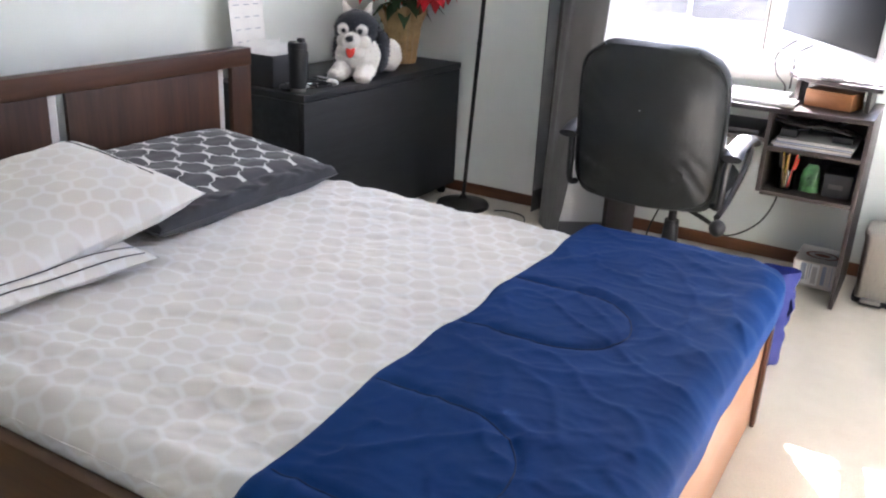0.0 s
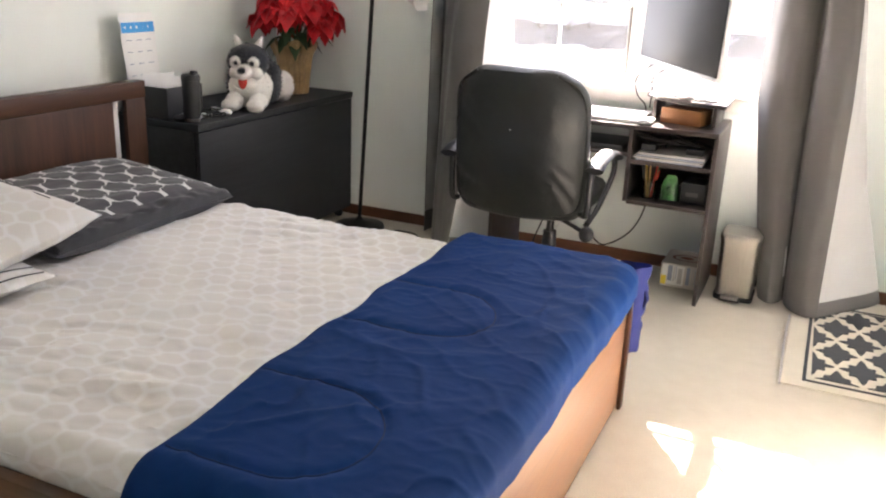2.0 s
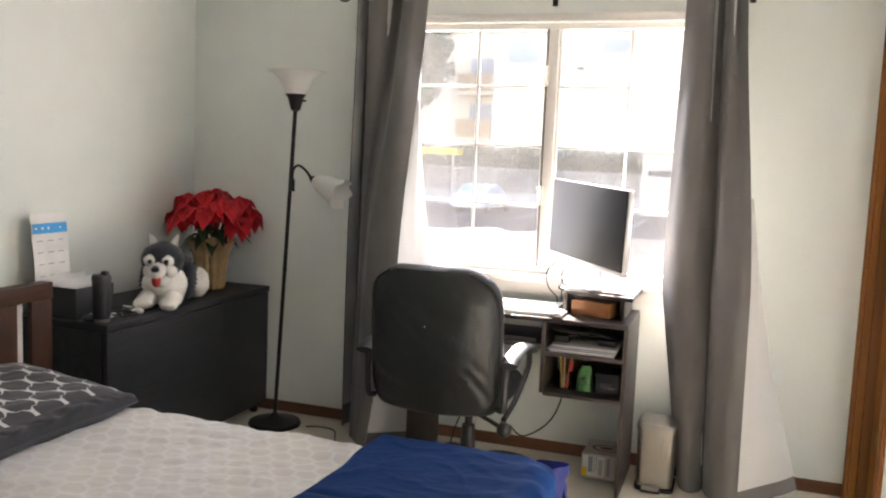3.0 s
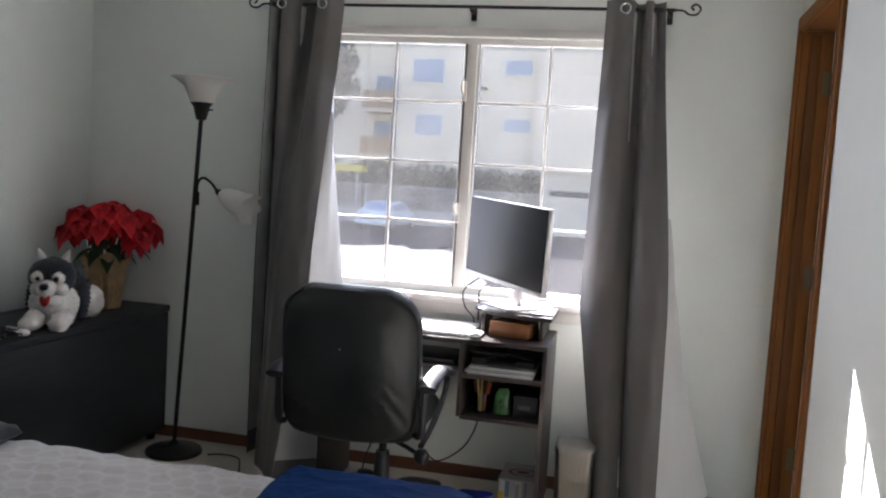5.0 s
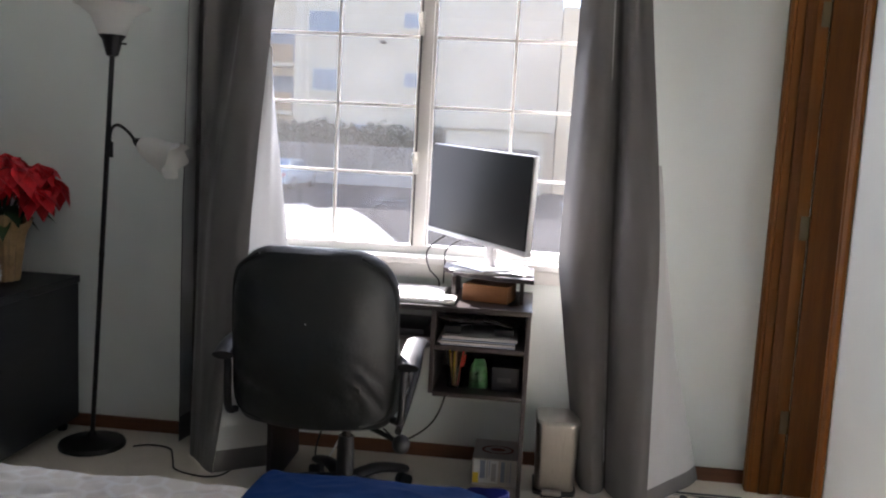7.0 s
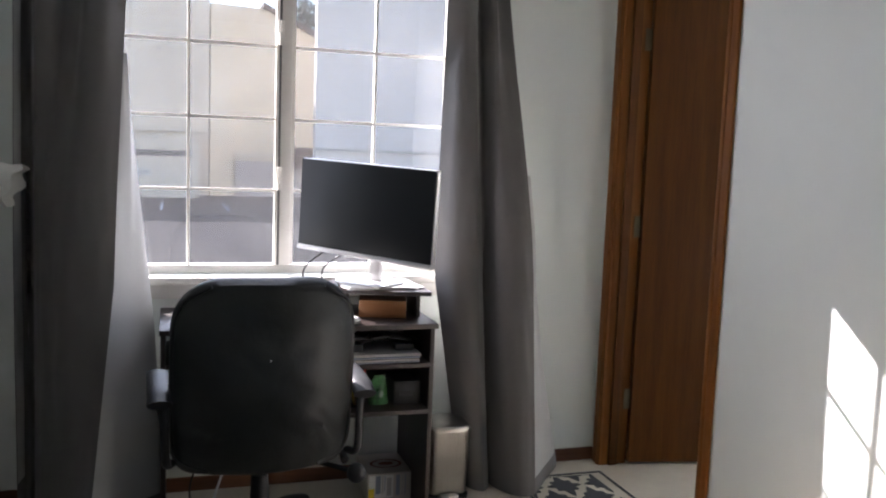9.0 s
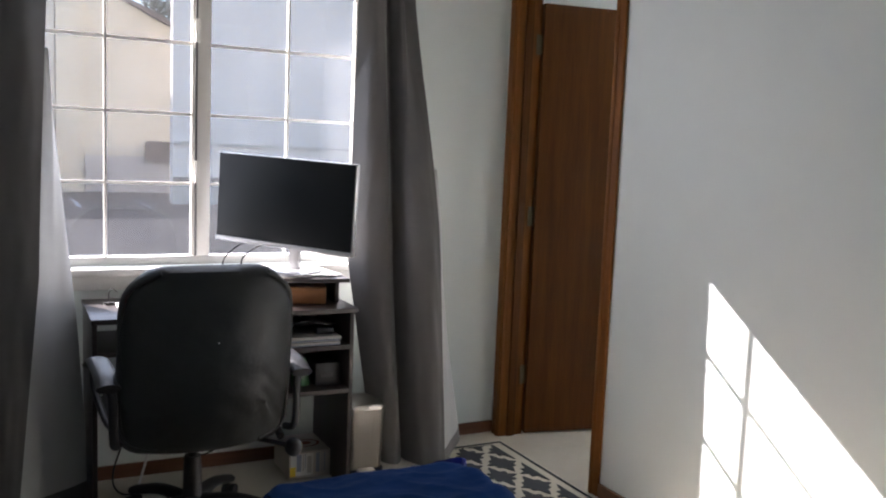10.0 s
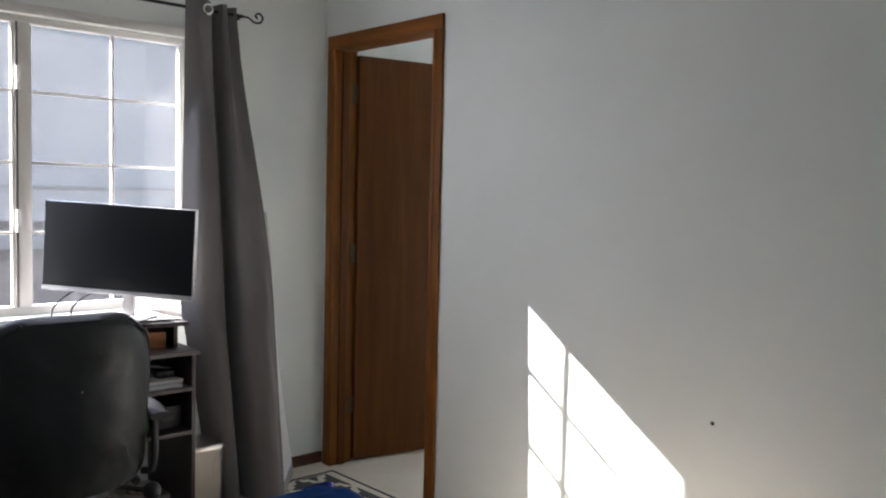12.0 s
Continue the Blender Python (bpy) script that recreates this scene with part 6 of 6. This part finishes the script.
def build_car(at, turn):
    c = thing("car", at, "white parked saloon car seen from behind", "car")
    m = Matrix.Translation(at) @ rot("Z", turn)

    def cp(name, bm, mat, par=c, lab=""):
        bmesh.ops.transform(bm, matrix=m, verts=bm.verts)
        return part(name, bm, mat, par, lab)

    def section(y, w, z0, z1):
        return [(w * px, y, z0 + (z1 - z0) * pz) for px, pz in ((-0.92, 0), (-1, 0.25), (-0.99, 0.7), (-0.9, 1), (0.9, 1), (0.99, 0.7), (1, 0.25), (0.92, 0))]
    cp("body", loft([section(y, w, a, b) for y, w, a, b in ((-2.15, 0.74, 0.34, 0.78), (-2.1, 0.82, 0.26, 0.92), (-1.5, 0.86, 0.24, 0.95), (0.9, 0.86, 0.24, 0.92), (1.7, 0.83, 0.26, 0.82), (2.1, 0.72, 0.3, 0.66))]), CARWHITE)
    cp("cabin", loft([section(y, w, 0.9, b) for y, w, b in ((-1.75, 0.74, 0.93), (-1.15, 0.70, 1.36), (-0.2, 0.69, 1.43), (0.4, 0.69, 1.37), (1.15, 0.74, 0.94))]), CARWHITE)
    cp("rear_window", loft([[(-0.58, -1.66, 1.03), (0.58, -1.66, 1.03)], [(-0.52, -1.235, 1.335), (0.52, -1.235, 1.335)]], closed=False, caps=False), FARGLASS)
    for s in (-1, 1):
        cp("side_window", box(min(s * 0.72, s * 0.745), max(s * 0.72, s * 0.745), -1.0, 0.55, 1.0, 1.28, 0.005), FARGLASS)
        cp("tail_light", box(s * 0.62 - 0.13, s * 0.62 + 0.13, -2.17, -2.1, 0.62, 0.76, 0.01), TONGUE)
        for y in (-1.3, 1.3):
            w = bmesh.new()
            bmesh.ops.create_cone(w, cap_ends=True, segments=20, radius1=0.31, radius2=0.31, depth=0.2, matrix=Matrix.Translation((s * 0.77, y, 0.31)) @ rot("Y", 90))
            wheel = cp("wheel", w, TYRE)
            w = bmesh.new()
            bmesh.ops.create_cone(w, cap_ends=True, segments=16, radius1=0.19, radius2=0.17, depth=0.02, matrix=Matrix.Translation((s * 0.88, y, 0.31)) @ rot("Y", 90))
            cp("rim", w, SILVER, wheel)
    cp("bumper", box(-0.8, 0.8, -2.22, -2.1, 0.32, 0.5, 0.03), CARWHITE)
    cp("number_plate", box(-0.22, 0.22, -2.235, -2.222, 0.56, 0.68, 0), TRIM)


build_car((-12.9, 38.0, G), -6)
